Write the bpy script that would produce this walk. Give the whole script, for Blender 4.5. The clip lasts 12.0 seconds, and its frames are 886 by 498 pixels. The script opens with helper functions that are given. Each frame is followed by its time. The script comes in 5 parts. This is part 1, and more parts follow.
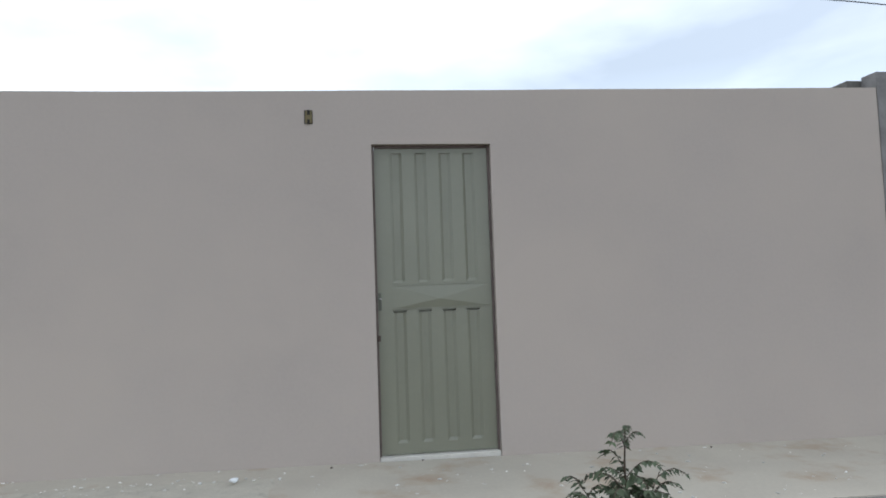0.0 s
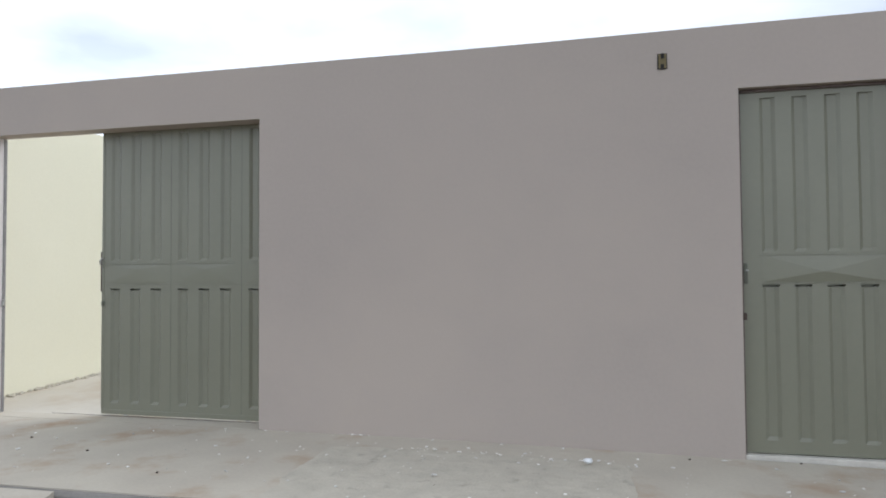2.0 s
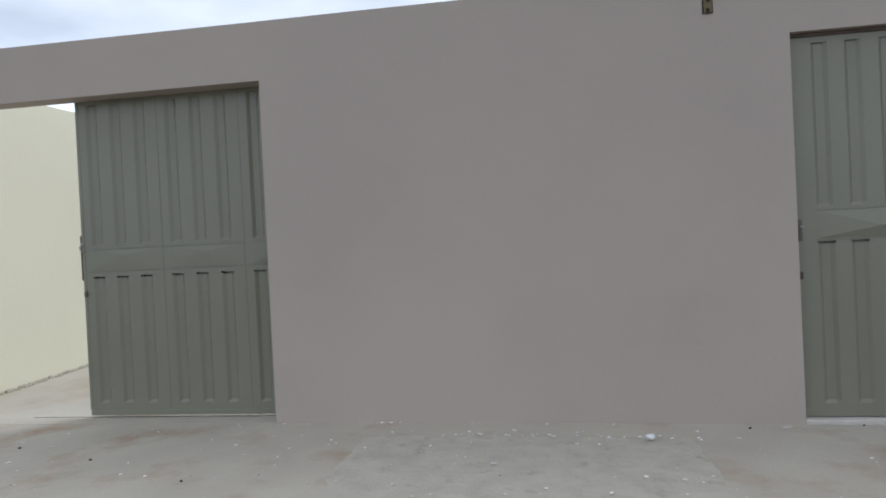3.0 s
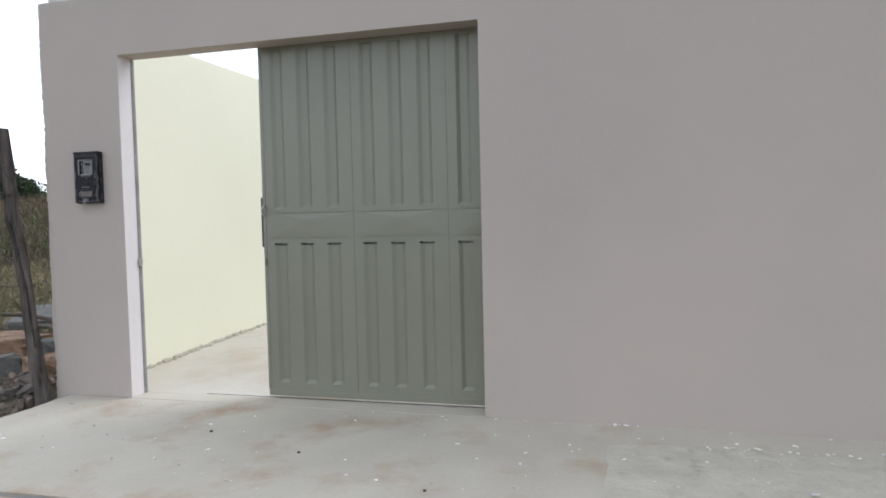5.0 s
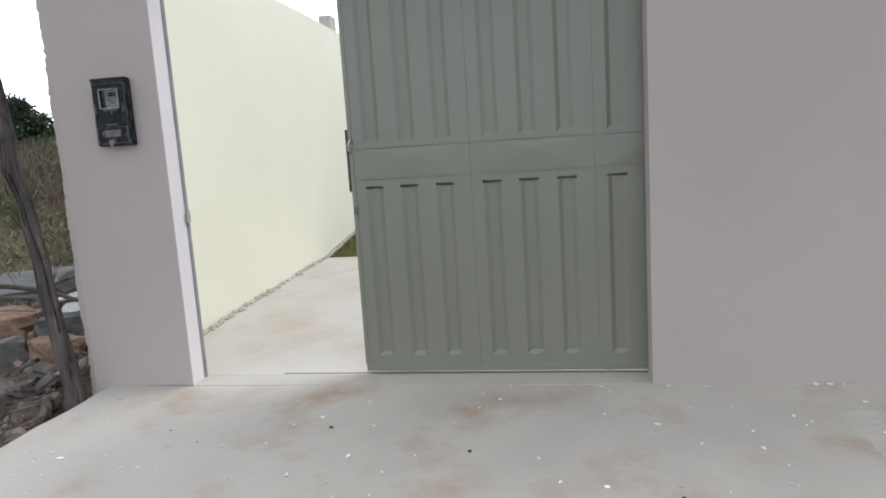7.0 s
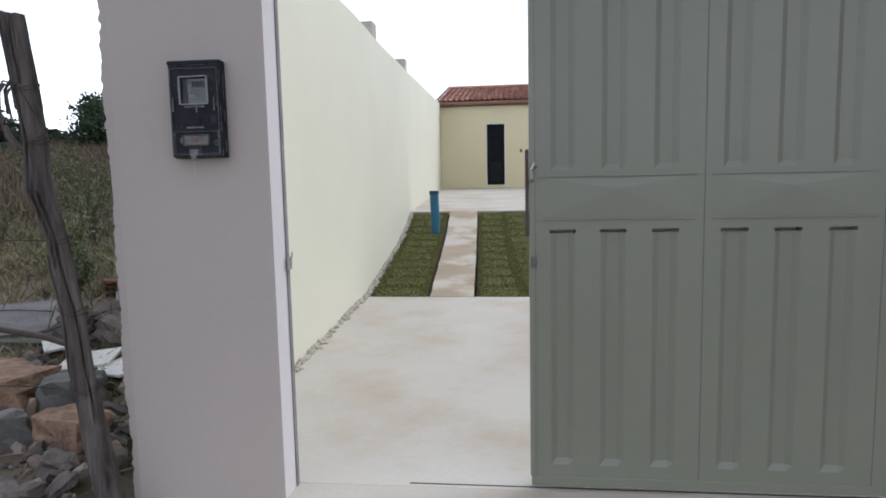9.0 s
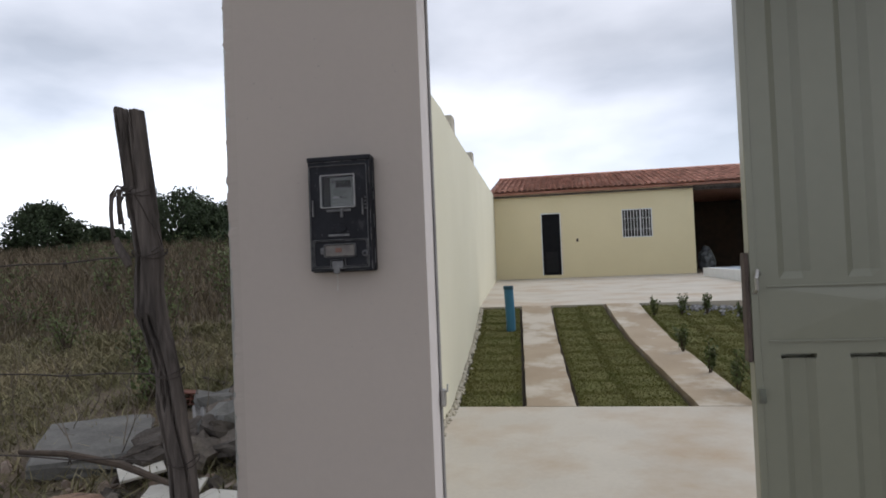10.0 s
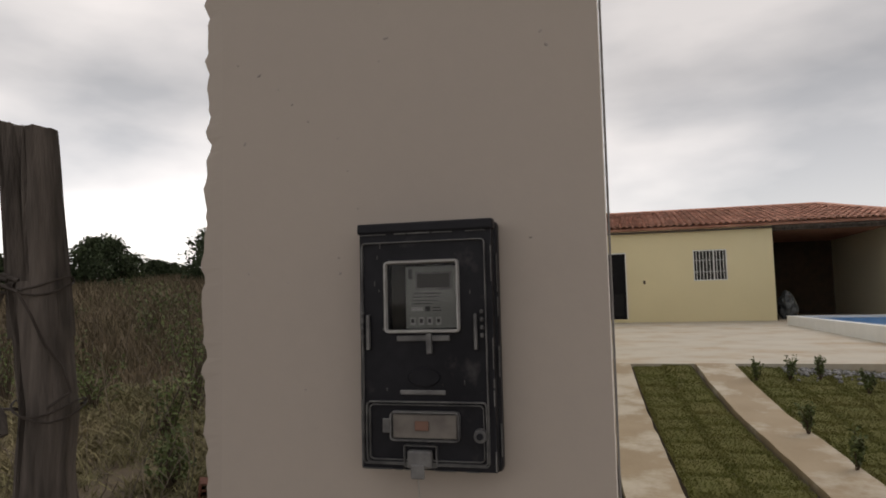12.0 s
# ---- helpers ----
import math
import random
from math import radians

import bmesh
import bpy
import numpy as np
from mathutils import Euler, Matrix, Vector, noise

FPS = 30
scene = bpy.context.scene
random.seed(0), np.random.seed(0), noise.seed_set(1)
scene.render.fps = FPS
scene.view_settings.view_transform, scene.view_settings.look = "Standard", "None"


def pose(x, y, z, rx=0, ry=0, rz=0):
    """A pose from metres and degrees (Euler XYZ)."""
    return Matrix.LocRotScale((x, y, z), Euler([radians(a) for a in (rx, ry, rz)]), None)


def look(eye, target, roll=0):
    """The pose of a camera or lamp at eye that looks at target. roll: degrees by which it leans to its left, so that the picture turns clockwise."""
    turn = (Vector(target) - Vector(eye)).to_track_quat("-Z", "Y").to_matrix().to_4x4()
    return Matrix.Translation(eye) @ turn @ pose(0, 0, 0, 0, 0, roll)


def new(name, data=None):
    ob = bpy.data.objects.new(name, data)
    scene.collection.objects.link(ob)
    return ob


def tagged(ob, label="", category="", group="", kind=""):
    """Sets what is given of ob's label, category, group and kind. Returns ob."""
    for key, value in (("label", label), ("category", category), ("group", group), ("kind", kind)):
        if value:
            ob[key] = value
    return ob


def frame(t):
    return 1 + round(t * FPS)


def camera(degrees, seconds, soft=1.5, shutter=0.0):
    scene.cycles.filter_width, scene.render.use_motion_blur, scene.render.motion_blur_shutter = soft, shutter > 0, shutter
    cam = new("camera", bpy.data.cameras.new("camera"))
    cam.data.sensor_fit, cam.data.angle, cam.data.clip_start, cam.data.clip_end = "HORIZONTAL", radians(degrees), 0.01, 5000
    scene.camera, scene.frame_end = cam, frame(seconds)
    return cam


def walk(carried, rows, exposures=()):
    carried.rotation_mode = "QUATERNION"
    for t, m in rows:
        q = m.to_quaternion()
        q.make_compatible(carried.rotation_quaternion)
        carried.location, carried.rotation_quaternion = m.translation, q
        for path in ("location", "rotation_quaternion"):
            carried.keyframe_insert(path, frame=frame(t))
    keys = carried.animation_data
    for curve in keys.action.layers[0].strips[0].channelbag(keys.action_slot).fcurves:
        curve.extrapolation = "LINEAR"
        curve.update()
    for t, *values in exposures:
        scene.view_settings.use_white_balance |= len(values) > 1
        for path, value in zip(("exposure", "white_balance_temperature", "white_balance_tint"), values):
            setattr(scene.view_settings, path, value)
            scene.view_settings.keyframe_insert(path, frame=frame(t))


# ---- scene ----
cam = camera(67.3, 12.0, soft=1.8)
# stops, white balance
EXPOSURES = [(0, 0.46, 5850, 8), (0.5, 0.08, 5900, 9), (1.0, 0.27, 5900, 10), (1.5, 0.6, 6030, 11), (2.0, 0.42, 5980, 11), (2.5, 0.03, 5930, 11),
             (3.0, 0.10, 5870, 11), (3.5, 0.46, 5920, 11), (5.5, 0.58, 5880, 11), (6.0, 0.5, 5880, 12), (7.2, 0.56, 5830, 13), (9.0, 0.29, 5720, 14),
             (9.5, 0.12, 5750, 14), (10.0, -0.14, 6150, 14), (10.5, -0.3, 6600, 13), (11.0, -0.46, 6750, 13), (12.0, -0.40, 7200, 15)]
PATH = [
    (0, (5.197, -4.541, 1.099), (5.455, -2.562, 1.225), -2.0),
    (0.5, (5.096, -4.514, 1.09), (5.448, -2.546, 1.141), -3.1),
    (1, (4.951, -4.436, 1.079), (5.034, -2.438, 1.057), -3.1),
    (1.5, (4.741, -4.3, 1.069), (4.596, -2.306, 1.01), -4.3),
    (2, (4.51, -4.144, 1.069), (4.055, -2.197, 1.134), -0.4),
    (2.5, (4.22, -4.044, 1.052), (3.688, -2.117, 1.08), -2.2),
    (3, (3.962, -3.897, 1.072), (3.651, -1.921, 1.051), -2.8),
    (3.5, (3.691, -3.714, 1.098), (3.249, -1.764, 1.071), -2.1),
    (5.3, (2.807, -3.449, 1.081), (2.289, -1.522, 0.944), -1.7),
    (5.5, (2.706, -3.414, 1.079), (2.21, -1.484, 0.904), -3.1),
    (6, (2.424, -3.296, 1.063), (1.904, -1.377, 0.847), -2.0),
    (6.5, (2.112, -3.182, 1.069), (1.745, -1.239, 0.769), -2.8),
    (7, (1.84, -2.99, 1.102), (1.506, -1.04, 0.81), -3.6),
    (7.2, (1.753, -2.916, 1.108), (1.366, -0.976, 0.81), -4.1),
    (8.8, (0.946, -2.26, 1.149), (0.791, -0.28, 0.914), -2.3),
    (9, (0.84, -2.182, 1.151), (0.608, -0.208, 0.928), -1.2),
    (9.5, (0.521, -1.99, 1.201), (0.184, -0.02, 1.142), -1.4),
    (10, (0.37, -1.792, 1.228), (0.016, 0.176, 1.278), -2.3),
    (10.5, (0.261, -1.515, 1.257), (-0.143, 0.444, 1.255), -2.9),
    (11, (0.111, -1.269, 1.261), (-0.305, 0.686, 1.32), -2.2),
    (11.5, (0.007, -1.061, 1.335), (-0.33, 0.908, 1.43), -1.2),
    (12, (0.01, -0.865, 1.437), (-0.49, 1.065, 1.596), -1.3),
]
walk(cam, [(t, look(eye, target, roll)) for t, eye, target, roll in PATH],
     exposures=EXPOSURES)

# ---- sky and light: overcast, bright cloud cover ----
world = bpy.data.worlds.new("world")
scene.world = world
world.use_nodes = True
wn, wl = world.node_tree.nodes, world.node_tree.links
wn.clear()
w_out = wn.new("ShaderNodeOutputWorld")
w_bg = wn.new("ShaderNodeBackground")
w_sky = wn.new("ShaderNodeTexSky")
w_sky.sky_type = 'NISHITA'
w_sky.sun_disc = False
w_sky.sun_elevation = radians(43)
w_sky.sun_rotation = radians(52)
w_co = wn.new("ShaderNodeTexCoord")
w_map = wn.new("ShaderNodeMapping")
w_map.inputs["Scale"].default_value = (1.0, 1.0, 2.7)
w_map.inputs["Location"].default_value = (0.35, 0.1, 0.2)
w_noise = wn.new("ShaderNodeTexNoise")
w_noise.inputs["Scale"].default_value = 2.1
w_noise.inputs["Detail"].default_value = 6
w_noise.inputs["Roughness"].default_value = 0.46
w_noise.inputs["Distortion"].default_value = 0.1
w_ramp = wn.new("ShaderNodeValToRGB")
w_ramp.color_ramp.elements[0].position = 0.38
w_ramp.color_ramp.elements[0].color = (0.51, 0.545, 0.585, 1)
w_ramp.color_ramp.elements[1].position = 0.64
w_ramp.color_ramp.elements[1].color = (0.985, 1.0, 1.02, 1)
w_scale = wn.new("ShaderNodeMix")
w_scale.data_type = 'RGBA'
w_scale.blend_type = 'MULTIPLY'
w_scale.inputs[0].default_value = 1.0
w_scale.inputs[7].default_value = (0.10, 0.10, 0.10, 1)
w_mix = wn.new("ShaderNodeMix")
w_mix.data_type = 'RGBA'
w_mix.inputs[0].default_value = 0.86
wl.new(w_co.outputs["Generated"], w_map.inputs["Vector"])
wl.new(w_map.outputs[0], w_noise.inputs["Vector"])
wl.new(w_noise.outputs["Fac"], w_ramp.inputs["Fac"])
wl.new(w_sky.outputs[0], w_scale.inputs[6])
wl.new(w_scale.outputs[2], w_mix.inputs[6])
wl.new(w_ramp.outputs["Color"], w_mix.inputs[7])
w_dot = wn.new("ShaderNodeVectorMath")
w_dot.operation = 'DOT_PRODUCT'
w_dot.inputs[1].default_value = (-0.64, 0.69, 0.34)
w_glow = wn.new("ShaderNodeMapRange")
w_glow.inputs["From Min"].default_value = 0.74
w_glow.inputs["From Max"].default_value = 1.0
w_glow.inputs["To Min"].default_value = 1.14
w_glow.inputs["To Max"].default_value = 1.44
w_sep = wn.new("ShaderNodeSeparateXYZ")
w_hor = wn.new("ShaderNodeMapRange")
w_hor.inputs["From Min"].default_value = 0.10
w_hor.inputs["From Max"].default_value = 0.30
w_hor.inputs["To Min"].default_value = 1.48
w_hor.inputs["To Max"].default_value = 0.90
w_mul = wn.new("ShaderNodeMath")
w_mul.operation = 'MULTIPLY'
w_fin = wn.new("ShaderNodeVectorMath")
w_fin.operation = 'SCALE'
wl.new(w_co.outputs["Generated"], w_dot.inputs[0])
wl.new(w_dot.outputs["Value"], w_glow.inputs["Value"])
wl.new(w_co.outputs["Generated"], w_sep.inputs[0])
wl.new(w_sep.outputs["Z"], w_hor.inputs["Value"])
wl.new(w_glow.outputs[0], w_mul.inputs[0])
wl.new(w_hor.outputs[0], w_mul.inputs[1])
wl.new(w_mix.outputs[2], w_fin.inputs[0])
wl.new(w_mul.outputs[0], w_fin.inputs["Scale"])
wl.new(w_fin.outputs[0], w_bg.inputs["Color"])
w_bg.inputs["Strength"].default_value = 1.0
wl.new(w_bg.outputs[0], w_out.inputs["Surface"])

sun_data = bpy.data.lights.new("sun", 'SUN')
sun_data.energy = 1.25
sun_data.angle = radians(40)
sun_data.color = (1.0, 0.97, 0.92)
sun = new("sun", sun_data)
sun.matrix_world = look((13, 10, 15), (0, 0, 0))

# ---- materials ----
def mat(name, base, second=None, rough=0.8, metal=0.0, scale=6.0, fine=60.0, mix=0.5, bump=0.15, bump_dist=0.004,
        stain=None, stain_scale=1.3, stain_at=(0.56, 0.70), island=0.0, objrand=0.0, spec=0.3, stretch=None):
    m = bpy.data.materials.new(name)
    m.use_nodes = True
    n, l = m.node_tree.nodes, m.node_tree.links
    b = n["Principled BSDF"]
    b.inputs["Roughness"].default_value = rough
    b.inputs["Metallic"].default_value = metal
    b.inputs["Specular IOR Level"].default_value = spec
    second = second or tuple(c * 0.8 for c in base)
    co = n.new("ShaderNodeTexCoord")
    geo = n.new("ShaderNodeNewGeometry")
    big = n.new("ShaderNodeTexNoise")
    big.inputs["Scale"].default_value = scale
    big.inputs["Detail"].default_value = 5
    small = n.new("ShaderNodeTexNoise")
    small.inputs["Scale"].default_value = fine
    small.inputs["Detail"].default_value = 4
    where = geo.outputs["Position"]
    if stretch:
        vm = n.new("ShaderNodeVectorMath")
        vm.operation = 'MULTIPLY'
        vm.inputs[1].default_value = stretch
        l.new(where, vm.inputs[0])
        where = vm.outputs[0]
    for t in (big, small):
        l.new(where, t.inputs["Vector"])
    add = n.new("ShaderNodeMath")
    add.operation = 'MULTIPLY_ADD'
    add.inputs[1].default_value = 0.45
    l.new(small.outputs["Fac"], add.inputs[0])
    l.new(big.outputs["Fac"], add.inputs[2])
    rng = n.new("ShaderNodeMapRange")
    rng.inputs["From Min"].default_value = 0.5
    rng.inputs["From Max"].default_value = 0.95
    l.new(add.outputs[0], rng.inputs["Value"])
    mx = n.new("ShaderNodeMix")
    mx.data_type = 'RGBA'
    mx.inputs[6].default_value = (*base, 1)
    mx.inputs[7].default_value = (*second, 1)
    l.new(rng.outputs[0], mx.inputs[0])
    col = mx.outputs[2]
    if stain:
        st = n.new("ShaderNodeTexNoise")
        st.inputs["Scale"].default_value = stain_scale
        st.inputs["Detail"].default_value = 7
        st.inputs["Roughness"].default_value = 0.6
        l.new(geo.outputs["Position"], st.inputs["Vector"])
        sr = n.new("ShaderNodeMapRange")
        sr.inputs["From Min"].default_value, sr.inputs["From Max"].default_value = stain_at
        l.new(st.outputs["Fac"], sr.inputs["Value"])
        m2 = n.new("ShaderNodeMix")
        m2.data_type = 'RGBA'
        l.new(sr.outputs[0], m2.inputs[0])
        l.new(col, m2.inputs[6])
        m2.inputs[7].default_value = (*stain, 1)
        col = m2.outputs[2]
    if island or objrand:
        src = geo.outputs["Random Per Island"]
        if objrand:
            oi = n.new("ShaderNodeObjectInfo")
            src = oi.outputs["Random"]
        hv = n.new("ShaderNodeHueSaturation")
        r2 = n.new("ShaderNodeMapRange")
        amount = island or objrand
        r2.inputs["To Min"].default_value = 1 - amount
        r2.inputs["To Max"].default_value = 1 + amount
        l.new(src, r2.inputs["Value"])
        l.new(r2.outputs[0], hv.inputs["Value"])
        l.new(col, hv.inputs["Color"])
        col = hv.outputs[0]
    l.new(col, b.inputs["Base Color"])
    if bump:
        bp = n.new("ShaderNodeBump")
        bp.inputs["Strength"].default_value = bump
        bp.inputs["Distance"].default_value = bump_dist
        l.new(add.outputs[0], bp.inputs["Height"])
        l.new(bp.outputs[0], b.inputs["Normal"])
    return m


M_WALL = mat("grey_wall_paint", (0.450, 0.391, 0.341), (0.417, 0.363, 0.318), 0.7, scale=0.7, fine=38, bump=0.3, bump_dist=0.004, stain=(0.463, 0.40, 0.344), stain_scale=0.5, stain_at=(0.45, 0.65))
M_PALE = mat("pale_yellow_paint", (0.74, 0.715, 0.565), (0.70, 0.675, 0.525), 0.85, scale=0.8, fine=40, bump=0.25, bump_dist=0.004)
M_YELLOW = mat("yellow_wall_paint", (0.75, 0.665, 0.43), (0.71, 0.63, 0.40), 0.85, scale=0.9, fine=40, bump=0.2, bump_dist=0.003)
M_PLASTER = mat("raw_plaster", (0.42, 0.37, 0.34), (0.30, 0.27, 0.25), 0.95, scale=14, fine=90, bump=0.6, bump_dist=0.006)
M_CONC = mat("pavement_concrete", (0.52, 0.476, 0.392), (0.445, 0.402, 0.332), 0.85, scale=2.2, fine=50, bump=0.3, bump_dist=0.003,
             stain=(0.375, 0.27, 0.18), stain_scale=1.9, stain_at=(0.53, 0.74))
M_PATCH = mat("rough_concrete", (0.53, 0.49, 0.405), (0.44, 0.405, 0.335), 0.95, scale=7, fine=70, bump=0.9, bump_dist=0.01, stain=(0.33, 0.30, 0.25), stain_scale=9, stain_at=(0.58, 0.76))
# wall paint made lighter: the side light on the reveal is in this colour
M_REVEAL = mat("lightened_reveal_paint", (0.66, 0.61, 0.585), (0.61, 0.565, 0.54), 0.75, scale=0.9, fine=38, bump=0.3, bump_dist=0.004)
M_PALE_STONE = mat("pale_threshold", (0.66, 0.63, 0.56), (0.56, 0.53, 0.47), 0.9, scale=8, fine=60, bump=0.4)
M_KERB = mat("kerb_concrete", (0.28, 0.26, 0.235), (0.19, 0.178, 0.16), 0.95, scale=5, fine=60, bump=0.5, bump_dist=0.006)
M_YARD = mat("yard_concrete", (0.545, 0.505, 0.43), (0.475, 0.44, 0.375), 0.8, scale=1.5, fine=40, bump=0.2, bump_dist=0.003,
             stain=(0.42, 0.325, 0.225), stain_scale=1.3, stain_at=(0.47, 0.71))
M_STRIP = mat("drive_strip_concrete", (0.385, 0.31, 0.22), (0.325, 0.255, 0.175), 0.85, scale=2.5, fine=50, bump=0.25, bump_dist=0.004,
              stain=(0.52, 0.47, 0.39), stain_scale=1.5, stain_at=(0.5, 0.62))
M_GREEN = mat("green_metal_paint", (0.222, 0.220, 0.164), (0.204, 0.203, 0.152), 0.32, scale=2, fine=30, bump=0.04, spec=0.5)
M_GREEN_D = mat("green_metal_edge", (0.15, 0.16, 0.12), (0.09, 0.085, 0.07), 0.5, scale=9, fine=60, bump=0.05)
M_FRAME = mat("brown_door_frame", (0.17, 0.135, 0.12), (0.11, 0.085, 0.075), 0.7, scale=20, fine=90, bump=0.1)
M_RUST = mat("rusty_frame", (0.10, 0.075, 0.06), (0.06, 0.045, 0.04), 0.8, scale=20, fine=90, bump=0.2)
M_STEEL = mat("galvanised_steel", (0.55, 0.55, 0.53), (0.40, 0.38, 0.35), 0.4, 0.9, scale=20, fine=90, bump=0.1)
M_BLACK = mat("black_plastic", (0.010, 0.010, 0.013), (0.020, 0.020, 0.024), 0.42, scale=12, fine=70, bump=0.08, spec=0.16,
              stain=(0.09, 0.085, 0.085), stain_scale=16, stain_at=(0.60, 0.85))
M_BLACK_EDGE = mat("worn_plastic_edge", (0.07, 0.069, 0.072), (0.22, 0.215, 0.21), 0.5, scale=25, fine=80, bump=0.1)
M_LCD = mat("meter_face", (0.27, 0.28, 0.265), (0.22, 0.225, 0.215), 0.5, scale=30, fine=90, bump=0.0)
M_DARK = mat("dark_interior", (0.025, 0.024, 0.022), (0.04, 0.038, 0.034), 0.9, scale=4, fine=30, bump=0.1)
M_TILE = mat("clay_tile", (0.62, 0.355, 0.27), (0.47, 0.245, 0.185), 0.9, scale=3, fine=40, bump=0.3, objrand=0.3, stain=(0.22, 0.10, 0.075),
             stain_scale=5, stain_at=(0.62, 0.85))
M_TILE_S = mat("clay_tile_far", (0.62, 0.355, 0.27), (0.47, 0.245, 0.185), 0.9, scale=3, fine=40, bump=0.3, island=0.3, stain=(0.16, 0.07, 0.05),
               stain_scale=5, stain_at=(0.6, 0.8))
M_BRICK = mat("red_brick", (0.25, 0.10, 0.065), (0.15, 0.065, 0.05), 0.95, scale=9, fine=70, bump=0.5, objrand=0.35)
M_MORTAR = mat("mortar", (0.34, 0.31, 0.28), (0.24, 0.22, 0.20), 1.0, scale=12, fine=80, bump=0.7, bump_dist=0.006)
M_COLUMN = mat("grey_concrete_column", (0.27, 0.26, 0.25), (0.18, 0.17, 0.165), 0.95, scale=7, fine=60, bump=0.7, bump_dist=0.008)
M_SODS = mat("turf_soil", (0.075, 0.06, 0.042), (0.05, 0.04, 0.03), 1.0, scale=9, fine=60, bump=0.8, bump_dist=0.02)
M_TURF = mat("turf_mat", (0.112, 0.120, 0.037), (0.145, 0.132, 0.050), 1.0, scale=5, fine=60, bump=0.8, bump_dist=0.02)
M_BLADE = mat("turf_blade", (0.135, 0.150, 0.041), (0.185, 0.172, 0.060), 0.85, scale=2.2, fine=30, bump=0, island=0.09)
M_SOIL = mat("dry_soil", (0.155, 0.118, 0.085), (0.10, 0.077, 0.054), 1.0, scale=1.2, fine=25, bump=0.9, bump_dist=0.03,
             stain=(0.125, 0.112, 0.07), stain_scale=1.9, stain_at=(0.45, 0.68))
M_RED = mat("red_earth", (0.19, 0.085, 0.05), (0.13, 0.06, 0.04), 1.0, scale=5, fine=40, bump=1.0, bump_dist=0.03)
M_DRY = mat("dry_grass", (0.172, 0.130, 0.088), (0.095, 0.080, 0.046), 0.95, scale=0.6, fine=8, bump=0, island=0.45)
M_LEAF = mat("shrub_leaf", (0.115, 0.145, 0.052), (0.075, 0.098, 0.038), 0.7, scale=2, fine=12, bump=0, island=0.45)
M_NEEM = mat("seedling_leaf", (0.075, 0.095, 0.05), (0.045, 0.065, 0.032), 0.6, scale=6, fine=20, bump=0, island=0.35)
M_TREE = mat("tree_leaf", (0.046, 0.064, 0.029), (0.030, 0.045, 0.020), 0.8, scale=1, fine=6, bump=0, island=0.45)
M_BARK = mat("weathered_wood", (0.165, 0.138, 0.12), (0.030, 0.025, 0.022), 0.95, scale=22, fine=90, bump=1.0, bump_dist=0.016, stretch=(1, 1, 0.10))
M_TWIG = mat("twig", (0.10, 0.075, 0.055), (0.06, 0.045, 0.035), 0.95, scale=16, fine=80, bump=0.3)
M_WIRE = mat("rusted_wire", (0.09, 0.075, 0.065), (0.05, 0.04, 0.035), 0.7, 0.6, scale=30, fine=90, bump=0.1)
M_ROCK = mat("red_rock", (0.38, 0.255, 0.165), (0.19, 0.115, 0.08), 0.95, scale=9, fine=45, bump=1.0, bump_dist=0.04, stain=(0.10, 0.065, 0.05), stain_scale=7, stain_at=(0.55, 0.68))
M_SLAB = mat("grey_stone", (0.185, 0.178, 0.162), (0.10, 0.096, 0.088), 0.95, scale=4, fine=45, bump=0.6, bump_dist=0.01)
M_PIPE = mat("blue_pipe", (0.045, 0.17, 0.27), (0.04, 0.14, 0.22), 0.5, scale=6, fine=40, bump=0.05)
M_WHITE = mat("white_paint", (0.78, 0.79, 0.78), (0.70, 0.71, 0.70), 0.6, scale=3, fine=40, bump=0.1)
M_POOL = mat("pool_blue", (0.05, 0.20, 0.46), (0.04, 0.16, 0.38), 0.3, scale=2, fine=20, bump=0.05)
M_GRAVEL = mat("grey_gravel", (0.30, 0.30, 0.30), (0.16, 0.16, 0.17), 0.95, scale=30, fine=90, bump=0.8, bump_dist=0.02, island=0.4)
# brown with the deep porch's shade put into the colour
M_BROWN = mat("porch_shade_brown", (0.12, 0.085, 0.06), (0.08, 0.06, 0.045), 0.95, scale=5, fine=40, bump=0.4)
M_PLASTIC = mat("clear_sheet", (0.13, 0.14, 0.145), (0.06, 0.065, 0.07), 0.25, scale=9, fine=40, bump=0.4, bump_dist=0.02)


# ---- mesh helpers ----
def link(name, bm, material, parent=None, label="", smooth=False):
    me = bpy.data.meshes.new(name)
    bm.normal_update()
    bm.to_mesh(me)
    bm.free()
    me.materials.append(material)
    if smooth:
        me.polygons.foreach_set("use_smooth", [True] * len(me.polygons))
    ob = new(name, me)
    if parent:
        ob.parent = parent
    if label:
        ob["label"] = label
    return ob


def part(name, bm, material, parent, label="", smooth=False):
    return link(name, bm, material, parent, label, smooth)


def thing(name, label, category, group="", kind=""):
    return tagged(new(name), label, category, group, kind)


def raw(name, verts, faces, material, parent=None, smooth=False):
    me = bpy.data.meshes.new(name)
    me.from_pydata(verts, [], faces)
    me.materials.append(material)
    if smooth:
        me.polygons.foreach_set("use_smooth", [True] * len(me.polygons))
    ob = new(name, me)
    if parent:
        ob.parent = parent
    return ob


